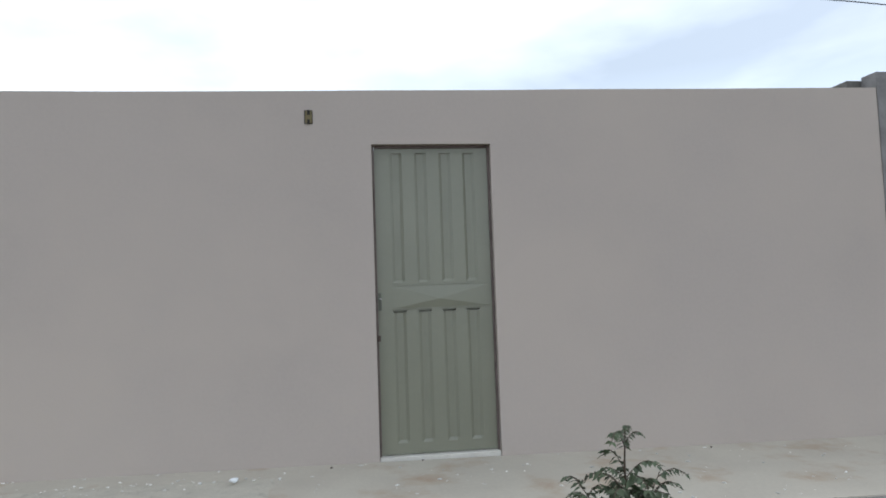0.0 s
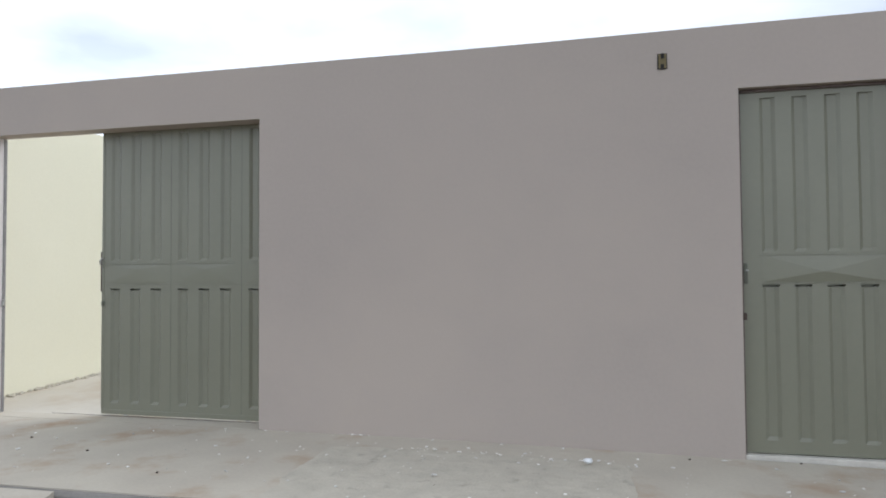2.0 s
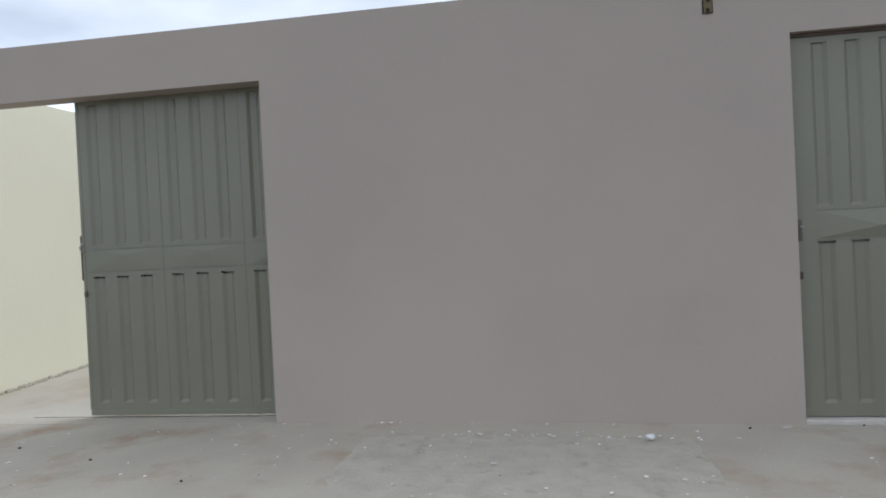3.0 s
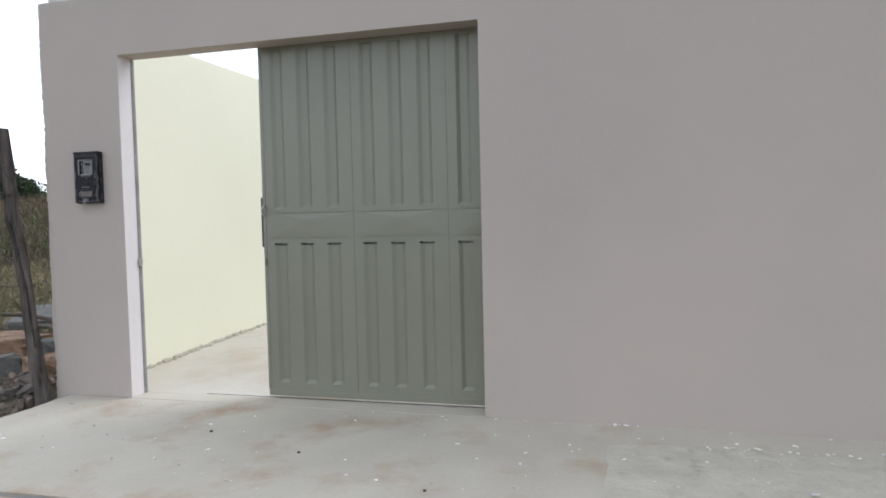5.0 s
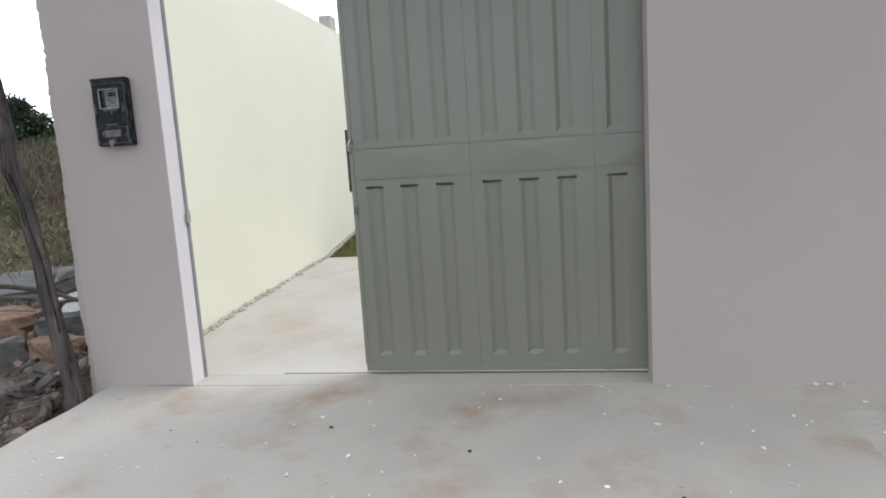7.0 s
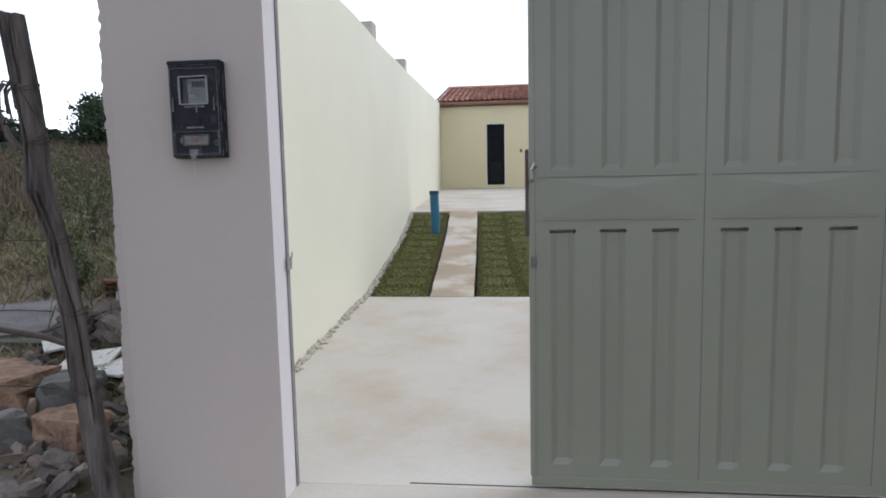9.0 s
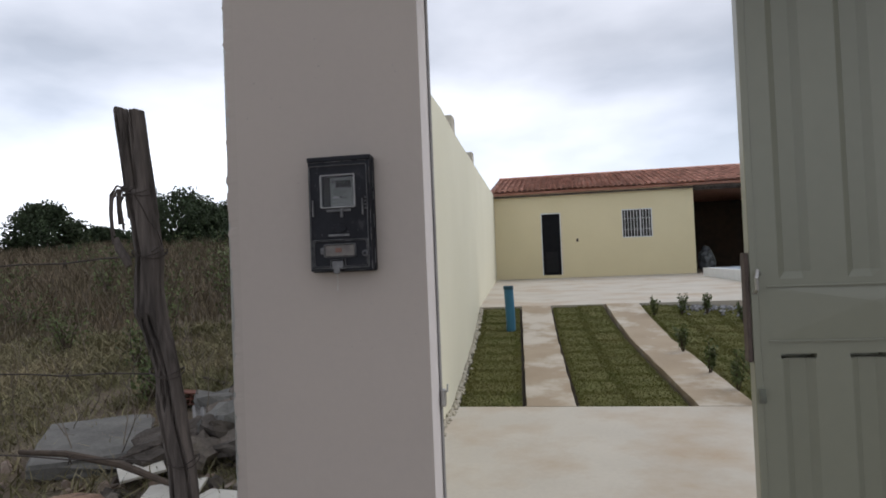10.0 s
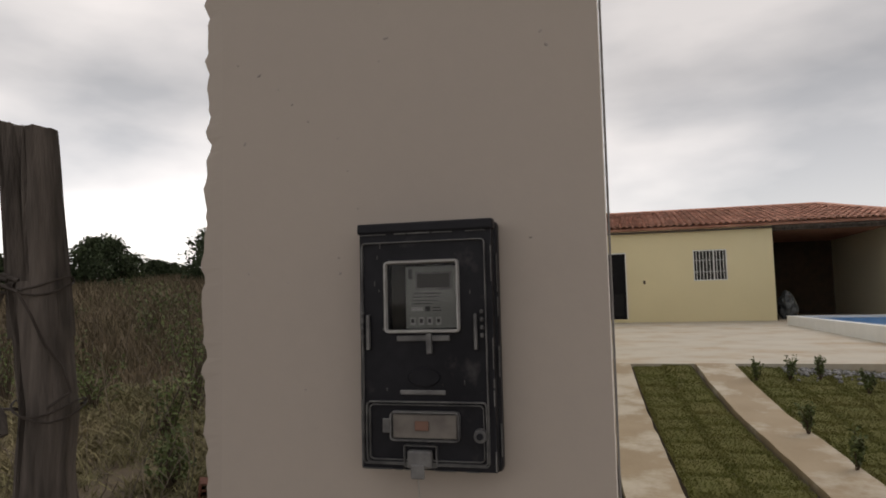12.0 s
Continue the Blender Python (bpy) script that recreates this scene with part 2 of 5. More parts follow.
def box(bm, x0, x1, y0, y1, z0, z1, bevel=0.0, m=None):
    r = bmesh.ops.create_cube(bm, size=1)
    vs = r["verts"]
    for v in vs:
        v.co = Vector(((x0 + x1) / 2 + v.co.x * (x1 - x0), (y0 + y1) / 2 + v.co.y * (y1 - y0), (z0 + z1) / 2 + v.co.z * (z1 - z0)))
    if bevel:
        es = list({e for v in vs for e in v.link_edges})
        r2 = bmesh.ops.bevel(bm, geom=es, offset=bevel, segments=2, affect='EDGES', profile=0.5)
        vs = list({v for f in r2["faces"] for v in f.verts} | {v for v in vs if v.is_valid})
    if m is not None:
        bmesh.ops.transform(bm, matrix=m, verts=[v for v in vs if v.is_valid])
    return vs


def boxed(*a, **k):
    bm = bmesh.new()
    box(bm, *a, **k)
    return bm


def tube(bm, pts, radii, sides=8, jitter=0.0):
    rings = []
    pts = [Vector(p) for p in pts]
    for i, p in enumerate(pts):
        d = (pts[min(i + 1, len(pts) - 1)] - pts[max(i - 1, 0)]).normalized()
        a = d.orthogonal().normalized() if i == 0 else (rings_a - d * rings_a.dot(d)).normalized()
        rings_a = a
        b = d.cross(a)
        ring = []
        for s in range(sides):
            th = 2 * math.pi * s / sides
            r = radii[i] * (1 + random.uniform(-jitter, jitter))
            ring.append(bm.verts.new(p + a * math.cos(th) * r + b * math.sin(th) * r))
        rings.append(ring)
    for i in range(len(rings) - 1):
        for s in range(sides):
            bm.faces.new((rings[i][s], rings[i][(s + 1) % sides], rings[i + 1][(s + 1) % sides], rings[i + 1][s]))
    bm.faces.new(rings[0][::-1])
    bm.faces.new(rings[-1])
    return rings


def tubed(pts, radii, sides=8, jitter=0.0):
    bm = bmesh.new()
    tube(bm, pts, radii, sides, jitter)
    return bm


def wall_grid(us, zs, holes, place, depth):
    """A wall with openings: cells of a grid in u and z that lie in no hole, with front, back and edge faces.
    place(u, z, side) gives a point, side 0 in front and 1 behind."""
    bm = bmesh.new()
    vs = {}

    def v(i, j, s):
        if (i, j, s) not in vs:
            vs[i, j, s] = bm.verts.new(place(us[i], zs[j], s))
        return vs[i, j, s]

    def solid(i, j):
        if not (0 <= i < len(us) - 1 and 0 <= j < len(zs) - 1):
            return False
        u, z = (us[i] + us[i + 1]) / 2, (zs[j] + zs[j + 1]) / 2
        return not any(a < u < b and c < z < d for a, b, c, d in holes)

    for i in range(len(us) - 1):
        for j in range(len(zs) - 1):
            if not solid(i, j):
                continue
            bm.faces.new((v(i, j, 0), v(i + 1, j, 0), v(i + 1, j + 1, 0), v(i, j + 1, 0)))
            bm.faces.new((v(i, j, 1), v(i, j + 1, 1), v(i + 1, j + 1, 1), v(i + 1, j, 1)))
            if not solid(i - 1, j):
                bm.faces.new((v(i, j, 0), v(i, j + 1, 0), v(i, j + 1, 1), v(i, j, 1)))
            if not solid(i + 1, j):
                bm.faces.new((v(i + 1, j, 0), v(i + 1, j, 1), v(i + 1, j + 1, 1), v(i + 1, j + 1, 0)))
            if not solid(i, j + 1):
                bm.faces.new((v(i, j + 1, 0), v(i + 1, j + 1, 0), v(i + 1, j + 1, 1), v(i, j + 1, 1)))
            if not solid(i, j - 1):
                bm.faces.new((v(i, j, 0), v(i, j, 1), v(i + 1, j, 1), v(i + 1, j, 0)))
    bmesh.ops.recalc_face_normals(bm, faces=bm.faces)
    return bm


def lerp_table(table, x):
    if x <= table[0][0]:
        return table[0][1]
    for (a, p), (b, q) in zip(table, table[1:]):
        if x <= b:
            return p + (q - p) * (x - a) / (b - a)
    return table[-1][1]


def sheet(xs, ys, height, thick=0.0, shift=lambda x, y: (x, y)):
    """A ground slab over the grid xs by ys with top height(x, y); thick: its drop at the edges."""
    bm = bmesh.new()
    top = [[bm.verts.new((*shift(x, y), height(*shift(x, y)))) for y in ys] for x in xs]
    for i in range(len(xs) - 1):
        for j in range(len(ys) - 1):
            bm.faces.new((top[i][j], top[i + 1][j], top[i + 1][j + 1], top[i][j + 1]))
    if thick:
        rim = [top[i][0] for i in range(len(xs))] + [top[-1][j] for j in range(1, len(ys))] \
            + [top[i][-1] for i in range(len(xs) - 2, -1, -1)] + [top[0][j] for j in range(len(ys) - 2, 0, -1)]
        low = [bm.verts.new(v.co - Vector((0, 0, thick))) for v in rim]
        for k in range(len(rim)):
            k2 = (k + 1) % len(rim)
            bm.faces.new((rim[k2], rim[k], low[k], low[k2]))
    return bm


def span(a, b, step):
    n = max(1, round((b - a) / step))
    return [a + (b - a) * i / n for i in range(n + 1)]


# ---- the plan ----
LEFT_X = [(0.0, -0.44), (2.0, -0.53), (3.65, -0.588), (8.6, -0.953), (21.36, -1.929), (40.0, -3.355)]   # the left boundary wall
def left_x(y):
    return lerp_table(LEFT_X, y)

def right_x(y):
    return 9.2 - 0.031 * y

def pave_z(x):
    return 0.0 if x < 3.5 else -0.014 * (x - 3.5)

def kerb_y(x):
    return -1.40 + 0.024 * min(max(x, 0), 5)

STRIP_Z = [(0.0, 0.0), (3.65, 0.062), (6.5, 0.25), (7.7, 0.40), (8.6, 0.548), (21.36, 0.65)]
def strip_z(y):
    return lerp_table(STRIP_Z, y)

def lawn_z(y):
    return strip_z(y) - 0.012

def field_z(x, y):
    if y < -1.3:
        z = -0.14
    else:
        z = -0.14 + 0.10 * min(1, (y + 1.3) / 1.5)
    if y > 0:
        z += 0.078 * min(y, 30) + 0.02 * max(0, min(y, 120) - 30)
    return z

def ground_z(x, y):
    f = field_z(x, y)
    n = 0.05 * noise.noise(Vector((x * 0.6, y * 0.6, 0))) + 0.02 * noise.noise(Vector((x * 3, y * 3, 1)))
    lot = -0.32 + 0.03 * max(0, y)
    if y > 30:
        return f + n
    if y < -1.42:
        return f + n * 0.5
    edge = -0.52 if y < 0.1 else left_x(y) - 0.2
    k = max(0, min(1, (edge - x) / 0.25))
    return lot + (f + n - lot) * k


# ---- ground ----
def ground():
    fine_x = span(-9, 11, 0.2)
    xs = [-900, -300, -120, -70] + span(-50, -10, 1.6) + fine_x + [13, 16, 22, 40, 90, 300, 900]
    ys = [-900, -300, -90, -30, -14, -9, -6] + span(-5, -1.5, 0.25) + [-1.42, -1.36] + span(-1.2, 9, 0.2) + span(10, 60, 1.7) + [75, 100, 150, 300, 900]
    ob = link("ground", sheet(xs, ys, ground_z), M_SOIL, smooth=True)
    tagged(ob, "dry earth street and rising field", "ground", kind="structure")

ground()


def pavement():
    def h(x, y):
        return pave_z(x) + 0.0015 * noise.noise(Vector((x * 2, y * 2, 4)))
    kerb = lambda x: kerb_y(x) + 0.034
    def shift(x, y):
        w = (y + 0.0) / -1.3
        left = -0.46 if x < -0.4 else x
        return (left + (0.02 * noise.noise(Vector((y * 5, 0, 0))) if x < -0.4 else 0), y * (kerb(x) / -1.3) + (0.012 * noise.noise(Vector((x * 4, 1, 0))) if w > 0.99 else 0))
    p = link("pavement", sheet(span(-0.46, 12, 0.15), span(-1.3, 0.0, 0.1), h, 0.4, shift), M_CONC, smooth=False)
    tagged(p, "stained concrete pavement in front of the wall", "pavement", kind="structure")
    e = link("pavement_apron", sheet(span(-0.3, 2.3, 0.2), span(0.0, 0.145, 0.045), lambda x, y: 0.002, 0.3), M_CONC)
    tagged(e, "concrete threshold under the gate", "pavement", kind="structure")
    # rough repair of bare concrete
    def hp(x, y):
        e = max(0, min(1, min(x - 2.86, 4.70 - x, y + 1.26, -0.22 - y) / 0.07))
        return pave_z(x) - 0.006 + min(1, e * (1 + 0.6 * noise.noise(Vector((x * 6, y * 6, 9))))) * (0.013 + 0.004 * noise.noise(Vector((x * 9, y * 9, 2))) + 0.004 * noise.noise(Vector((x * 24, y * 24, 5))))
    def sp(x, y):
        left = max(0, (3.3 - x) / 0.45)
        return (x + 0.05 * noise.noise(Vector((x * 2, y * 5, 8))) + left * (0.16 * max(0, -0.45 - y) + 0.10 * noise.noise(Vector((1, y * 7, 2)))), y + 0.025 * noise.noise(Vector((x * 4, y * 2, 3))) - 0.10 * max(0, (4.3 - x) / 1.4) * max(0, (y + 0.9) / 0.6))
    q = link("pavement_patch", sheet(span(2.84, 4.71, 0.03), span(-1.265, -0.20, 0.03), hp, 0.03, sp), M_PATCH)
    tagged(q, "rough pale concrete repair in the pavement", "pavement", kind="structure")

pavement()


def kerb():
    k = thing("kerb", "grey concrete kerb with worn edge", "kerb", kind="structure")
    for x in span(-0.46, 12, 3.2)[:-1]:
        bm = bmesh.new()
        xs = span(x, x + 3.115, 0.14)
        rows = []
        for u in xs:
            y = kerb_y(u) + 0.048
            j = 0.008 * noise.noise(Vector((u * 5, 0, 3)))
            t = pave_z(u) - 0.006
            rows.append([bm.verts.new(c) for c in ((u, y + 0.02, t - 0.4), (u, y + 0.02, t), (u, y - 0.035 + j, t - 0.002), (u, y - 0.05 + j, t - 0.02), (u, y - 0.06 + j, t - 0.4))])
        for a, b in zip(rows, rows[1:]):
            for i in range(4):
                bm.faces.new((a[i], b[i], b[i + 1], a[i + 1]))
        bm.faces.new(rows[0][::-1])
        bm.faces.new(rows[-1])
        bmesh.ops.recalc_face_normals(bm, faces=bm.faces)
        part("kerb_stone", bm, M_KERB, k)
    for x0 in (0.457, 1.464):
        bm = bmesh.new()
        xs = span(x0, x0 + 0.42, 0.105)
        rows = []
        for u in xs:
            y = kerb_y(u) - 0.012
            rows.append([bm.verts.new(c) for c in ((u, y + 0.02, -0.4), (u, y + 0.01, pave_z(u) - 0.003), (u, y - 0.22, -0.06 + 0.01 * noise.noise(Vector((u * 9, 0, 0)))), (u, y - 0.5, -0.17), (u, y - 0.5, -0.4))])
        for a, b in zip(rows, rows[1:]):
            for i in range(4):
                bm.faces.new((a[i], b[i], b[i + 1], a[i + 1]))
        bm.faces.new(rows[0][::-1])
        bm.faces.new(rows[-1])
        bmesh.ops.recalc_face_normals(bm, faces=bm.faces)
        part("wheel_ramp", bm, M_CONC, k, "cracked concrete wheel ramp down to the street")

kerb()


# ---- street wall ----
def street_wall():
    us = [-0.582, -0.55, 0.0, 2.25] + [2.9, 3.6, 4.3, 5.317, 6.148, 6.9, 7.8, 8.5, 9.175]
    zs = sorted(set([round(z, 3) for z in span(-0.35, 2.45, 0.011)] + [2.122]))
    zs = [z for z in zs if z == 2.122 or abs(z - 2.122) > 0.006]
    top = lambda x: 2.486 + max(0, x - 4.0) * 0.0105
    def place(u, z, s):
        y = 0.14 * s
        if u == us[0]:
            j = 0.012 * noise.noise(Vector((z * 3.1, s, 0))) + 0.005 * noise.noise(Vector((z * 17, s, 2))) * (1 + noise.noise(Vector((z * 2.3, 4, 7)))) + 0.010 * noise.noise(Vector((z * 45, s, 5)))
            return (u + j, y + (0.006 if s == 0 else 0), z if z < 2.449 else top(u))
        if z >= 2.45 - 1e-6:
            return (u, y, top(u) + 0.006 * noise.noise(Vector((u * 3, 0, 0))))
        return (u, y, z)
    bm = wall_grid(us, zs, [(0.0, 2.25, -1, 2.122), (5.317, 6.148, -1, 2.122)], place, 0.14)
    ob = link("wall_front", bm, M_WALL)
    # faces turned to the opening take the lightened paint
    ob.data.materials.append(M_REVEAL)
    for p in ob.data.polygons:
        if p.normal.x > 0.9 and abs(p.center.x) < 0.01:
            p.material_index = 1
    tagged(ob, "plain plastered street wall painted warm grey", "wall", kind="structure")
    # broken plaster at the wall's free end
    bm = bmesh.new()
    for z in span(0.02, 2.38, 0.045):
        if random.random() < 0.3:
            z += random.uniform(-0.02, 0.02)
            vs = box(bm, -0.584 + random.uniform(-0.003, 0.006), -0.572, 0.01 + random.uniform(0, 0.03), 0.11, z, z + random.uniform(0.02, 0.06))
    e = part("plaster_edge", bm, M_PLASTER, ob, "broken raw plaster edge")

street_wall()


def wall_nicks():
    """Small chips in the paint of the gate pillar."""
    rnd = random.Random(40)
    bm = bmesh.new()
    for i in range(34):
        x, z, r = rnd.uniform(-0.54, -0.02), rnd.uniform(0.9, 1.9), rnd.uniform(0.0010, 0.0022)
        if -0.35 < x < -0.11 and 1.19 < z < 1.56:
            continue
        bmesh.ops.create_icosphere(bm, subdivisions=1, radius=1, matrix=pose(x, -0.0004, z, 0, rnd.uniform(-60, 60)) @ Matrix.Diagonal((r * rnd.uniform(1, 2.6), 0.0009, r, 1)))
    part("paint_chips", bm, M_PLASTER, bpy.data.objects["wall_front"], "tiny chips in the paint")

wall_nicks()


def pressed(x0, x1, z0, z1, y, grooves, depth=0.016, ramp=0.024, back=0.062, foot=0.020, lip=0.012):
    """A pressed steel sheet facing -y: grooves are (xa, xb, za, zb) hollows with a sloped foot;
    the low ones end above in an open folded lip."""
    xs, zs = {x0, x1}, {z0, z1}
    for a, b, c, d in grooves:
        xs |= {a, a + ramp, b - ramp, b, a + 0.004, b - 0.004}
        zs |= {c, c + foot, d - 0.001, d, d - lip, d - lip - 0.001}
    xs, zs = sorted(x for x in xs if x0 <= x <= x1), sorted(z for z in zs if z0 <= z <= z1)
    e = 1e-6
    def dep(x, z):
        for a, b, c, d in grooves:
            if d < 1.1 and a + 0.004 - e <= x <= b - 0.004 + e and d - lip - e <= z <= d - 0.001 + e:
                return 0.042
            if a + ramp - e <= x <= b - ramp + e and c + foot - e <= z <= d - 0.001 + e:
                return depth
        return 0.0
    bm = bmesh.new()
    vs = [[bm.verts.new((x, y + dep(x, z), z)) for z in zs] for x in xs]
    for i in range(len(xs) - 1):
        for j in range(len(zs) - 1):
            bm.faces.new((vs[i][j], vs[i + 1][j], vs[i + 1][j + 1], vs[i][j + 1]))
    bv = [bm.verts.new(c) for c in ((x0, y + back, z0), (x1, y + back, z0), (x1, y + back, z1), (x0, y + back, z1))]
    bm.faces.new(bv[::-1])
    return bm


def gate():
    g = thing("sliding_gate", "half-open sliding steel gate painted sage green", "gate")
    x0, z0, z1 = 0.874, 0.020, 2.16
    y = 0.153
    for k in range(4):
        a = x0 + 0.012 + k * 0.572
        gr = []
        for c in (0.056, 0.228, 0.402):
            gr += [(a + c - 0.002, a + c + 0.088, 0.10, 0.952), (a + c - 0.002, a + c + 0.088, 1.155, 2.10)]
        part("panel", pressed(a, a + 0.572, z0 + 0.03, z1, y, gr), M_GREEN, g)
        # folded band across the middle
        bm = bmesh.new()
        m = a + 0.286
        lo, hi = 0.99, 1.132
        c = bm.verts.new((m, y - 0.0055, (lo + hi) / 2 + 0.03))
        ring = [bm.verts.new(p) for p in ((a + 0.03, y - 0.001, lo), (a + 0.54, y - 0.001, lo), (a + 0.54, y - 0.001, hi), (m, y - 0.002, hi - 0.006), (a + 0.03, y - 0.001, hi))]
        for i in range(5):
            bm.faces.new((ring[i], ring[(i + 1) % 5], c))
        part("band", bm, M_GREEN, g)
        for zz in (lo - 0.006, hi + 0.001):
            part("fold", boxed(a + 0.025, a + 0.545, y - 0.005, y - 0.0005, zz, zz + 0.005, bevel=0.001), M_GREEN, g)
    for k in (1, 2, 3):
        u = x0 + 0.012 + k * 0.572
        part("seam", boxed(u - 0.0008, u + 0.0008, y - 0.0012, y - 0.0002, z0 + 0.036, z1), M_GREEN_D, g)
    part("bottom_rail", boxed(x0, x0 + 2.40, y - 0.004, y + 0.045, z0, z0 + 0.034, bevel=0.003), M_GREEN, g)
    part("stile", boxed(x0 - 0.004, x0 + 0.016, y - 0.004, y + 0.045, z0 + 0.036, z1, bevel=0.003), M_GREEN, g)
    part("lock_plate", boxed(x0 - 0.017, x0 - 0.005, y - 0.002, y + 0.04, 0.93, 1.23, bevel=0.003), M_RUST, g)
    bm = tubed([(x0 + 0.006, y - 0.006, 1.12), (x0 + 0.006, y - 0.03, 1.13), (x0 + 0.004, y - 0.034, 1.16), (x0 + 0.012, y - 0.02, 1.18), (x0 + 0.02, y - 0.004, 1.17)], [0.005] * 5, 8)
    part("hook", bm, M_STEEL, g, "bare steel latch hook")
    part("padlock_eye", boxed(x0 + 0.002, x0 + 0.02, y - 0.016, y - 0.005, 0.82, 0.86, bevel=0.004), M_GREEN_D, g)
    for x in (x0 + 0.2, x0 + 1.2, x0 + 2.1):
        bm = bmesh.new()
        bmesh.ops.create_cone(bm, cap_ends=True, segments=20, radius1=0.02, radius2=0.02, depth=0.02, matrix=pose(x, y + 0.02, z0 + 0.008, 90))
        part("wheel", bm, M_STEEL, g)
    r = thing("gate_rail", "thin steel floor rail of the gate", "rail")
    part("rail_bar", boxed(0.42, 3.3, y + 0.012, y + 0.020, -0.01, 0.0045, bevel=0.001), M_RUST, r)
    # receiving edge on the pillar
    j = thing("gate_jamb", "steel angle with latch keeper on the gate pillar", "gate jamb")
    part("angle", boxed(0.0012, 0.0045, 0.112, 0.139, 0.002, 2.115, bevel=0.001), M_COLUMN, j, "thin dull grey steel angle")
    part("keeper", boxed(0.005, 0.018, 0.105, 0.13, 0.82, 0.87, bevel=0.004), M_STEEL, j)
    bm = tubed([(0.015, 0.112, 0.86), (0.024, 0.110, 0.865), (0.025, 0.112, 0.885)], [0.003] * 3, 8)
    part("keeper_ring", bm, M_STEEL, j)

gate()


def side_door():
    d = tagged(new("door_1"), "closed pressed steel door painted sage green", "door", kind="structure")
    xa, xb, za, zb = 5.317, 6.148, -0.03, 2.122
    part("frame_left", boxed(xa + 0.002, xa + 0.016, 0.045, 0.10, za, zb - 0.002, bevel=0.003), M_FRAME, d)
    part("frame_right", boxed(xb - 0.016, xb - 0.002, 0.045, 0.10, za, zb - 0.002, bevel=0.003), M_FRAME, d)
    part("frame_top", boxed(xa + 0.022, xb - 0.022, 0.045, 0.10, zb - 0.018, zb - 0.002, bevel=0.003), M_FRAME, d)
    a, b = xa + 0.017, xb - 0.017
    gr = []
    for c in (0.122, 0.294, 0.467, 0.635):
        u = xa + c
        gr += [(u - 0.002, u + 0.092, 0.075, 0.975), (u - 0.002, u + 0.092, 1.165, 2.07)]
    leaf = part("leaf", pressed(a, b, 0.002, zb - 0.019, 0.062, gr), M_GREEN, d)
    bm = bmesh.new()
    lo, hi, y = 0.99, 1.145, 0.0605
    p = [bm.verts.new(c) for c in ((a + 0.10, y, lo), (b - 0.01, y, lo), (b - 0.01, y, hi), (a + 0.10, y, hi), ((a + b) / 2 + 0.03, y - 0.014, lo + 0.06), ((a + b) / 2 + 0.03, y - 0.003, hi - 0.03))]
    for f in ((0, 1, 4), (1, 2, 4), (2, 5, 4), (5, 3, 4), (3, 0, 4), (2, 3, 5)):
        bm.faces.new([p[i] for i in f])
    part("band", bm, M_GREEN, leaf)
    for zz in (lo - 0.006, hi + 0.001):
        part("fold", boxed(a + 0.09, b - 0.005, 0.057, 0.0615, zz, zz + 0.005, bevel=0.001), M_GREEN, leaf)
    part("lock_plate", boxed(a + 0.004, a + 0.024, 0.053, 0.061, 0.98, 1.10, bevel=0.003), M_GREEN_D, leaf)
    bm = tubed([(a + 0.016, 0.05, 1.06), (a + 0.016, 0.036, 1.06), (a + 0.026, 0.032, 1.058)], [0.005, 0.005, 0.004], 8)
    part("handle", bm, M_STEEL, leaf, "small bare steel handle")
    part("bolt", boxed(a - 0.012, a + 0.012, 0.03, 0.058, 0.77, 0.81, bevel=0.004), M_RUST, d)
    part("threshold", boxed(xa + 0.004, xb - 0.004, 0.012, 0.138, -0.2, -0.004, bevel=0.003), M_PALE_STONE, d, "pale concrete threshold")

side_door()


def wall_box():
    b = thing("wall_socket_box", "small open yellow conduit box set in the wall", "electrical box")
    x, z = 4.897, 2.311
    # no real hollow: dark plates on the face stand for its shade and the notches'
    part("cavity_shade", boxed(x - 0.028, x + 0.028, -0.004, -0.0015, z - 0.047, z + 0.047), M_DARK, b)
    y = mat("yellow_plastic", (0.20, 0.16, 0.075), (0.12, 0.10, 0.055), 0.7, bump=0.05)
    part("plate", boxed(x - 0.021, x + 0.023, -0.008, -0.0045, z - 0.043, z + 0.045, bevel=0.0015), y, b)
    part("upper_notch_shade", boxed(x - 0.008, x + 0.011, -0.0105, -0.0085, z + 0.016, z + 0.048), M_DARK, b)
    part("lower_notch_shade", boxed(x - 0.010, x + 0.009, -0.0105, -0.0085, z - 0.047, z - 0.018), M_DARK, b)


wall_box()


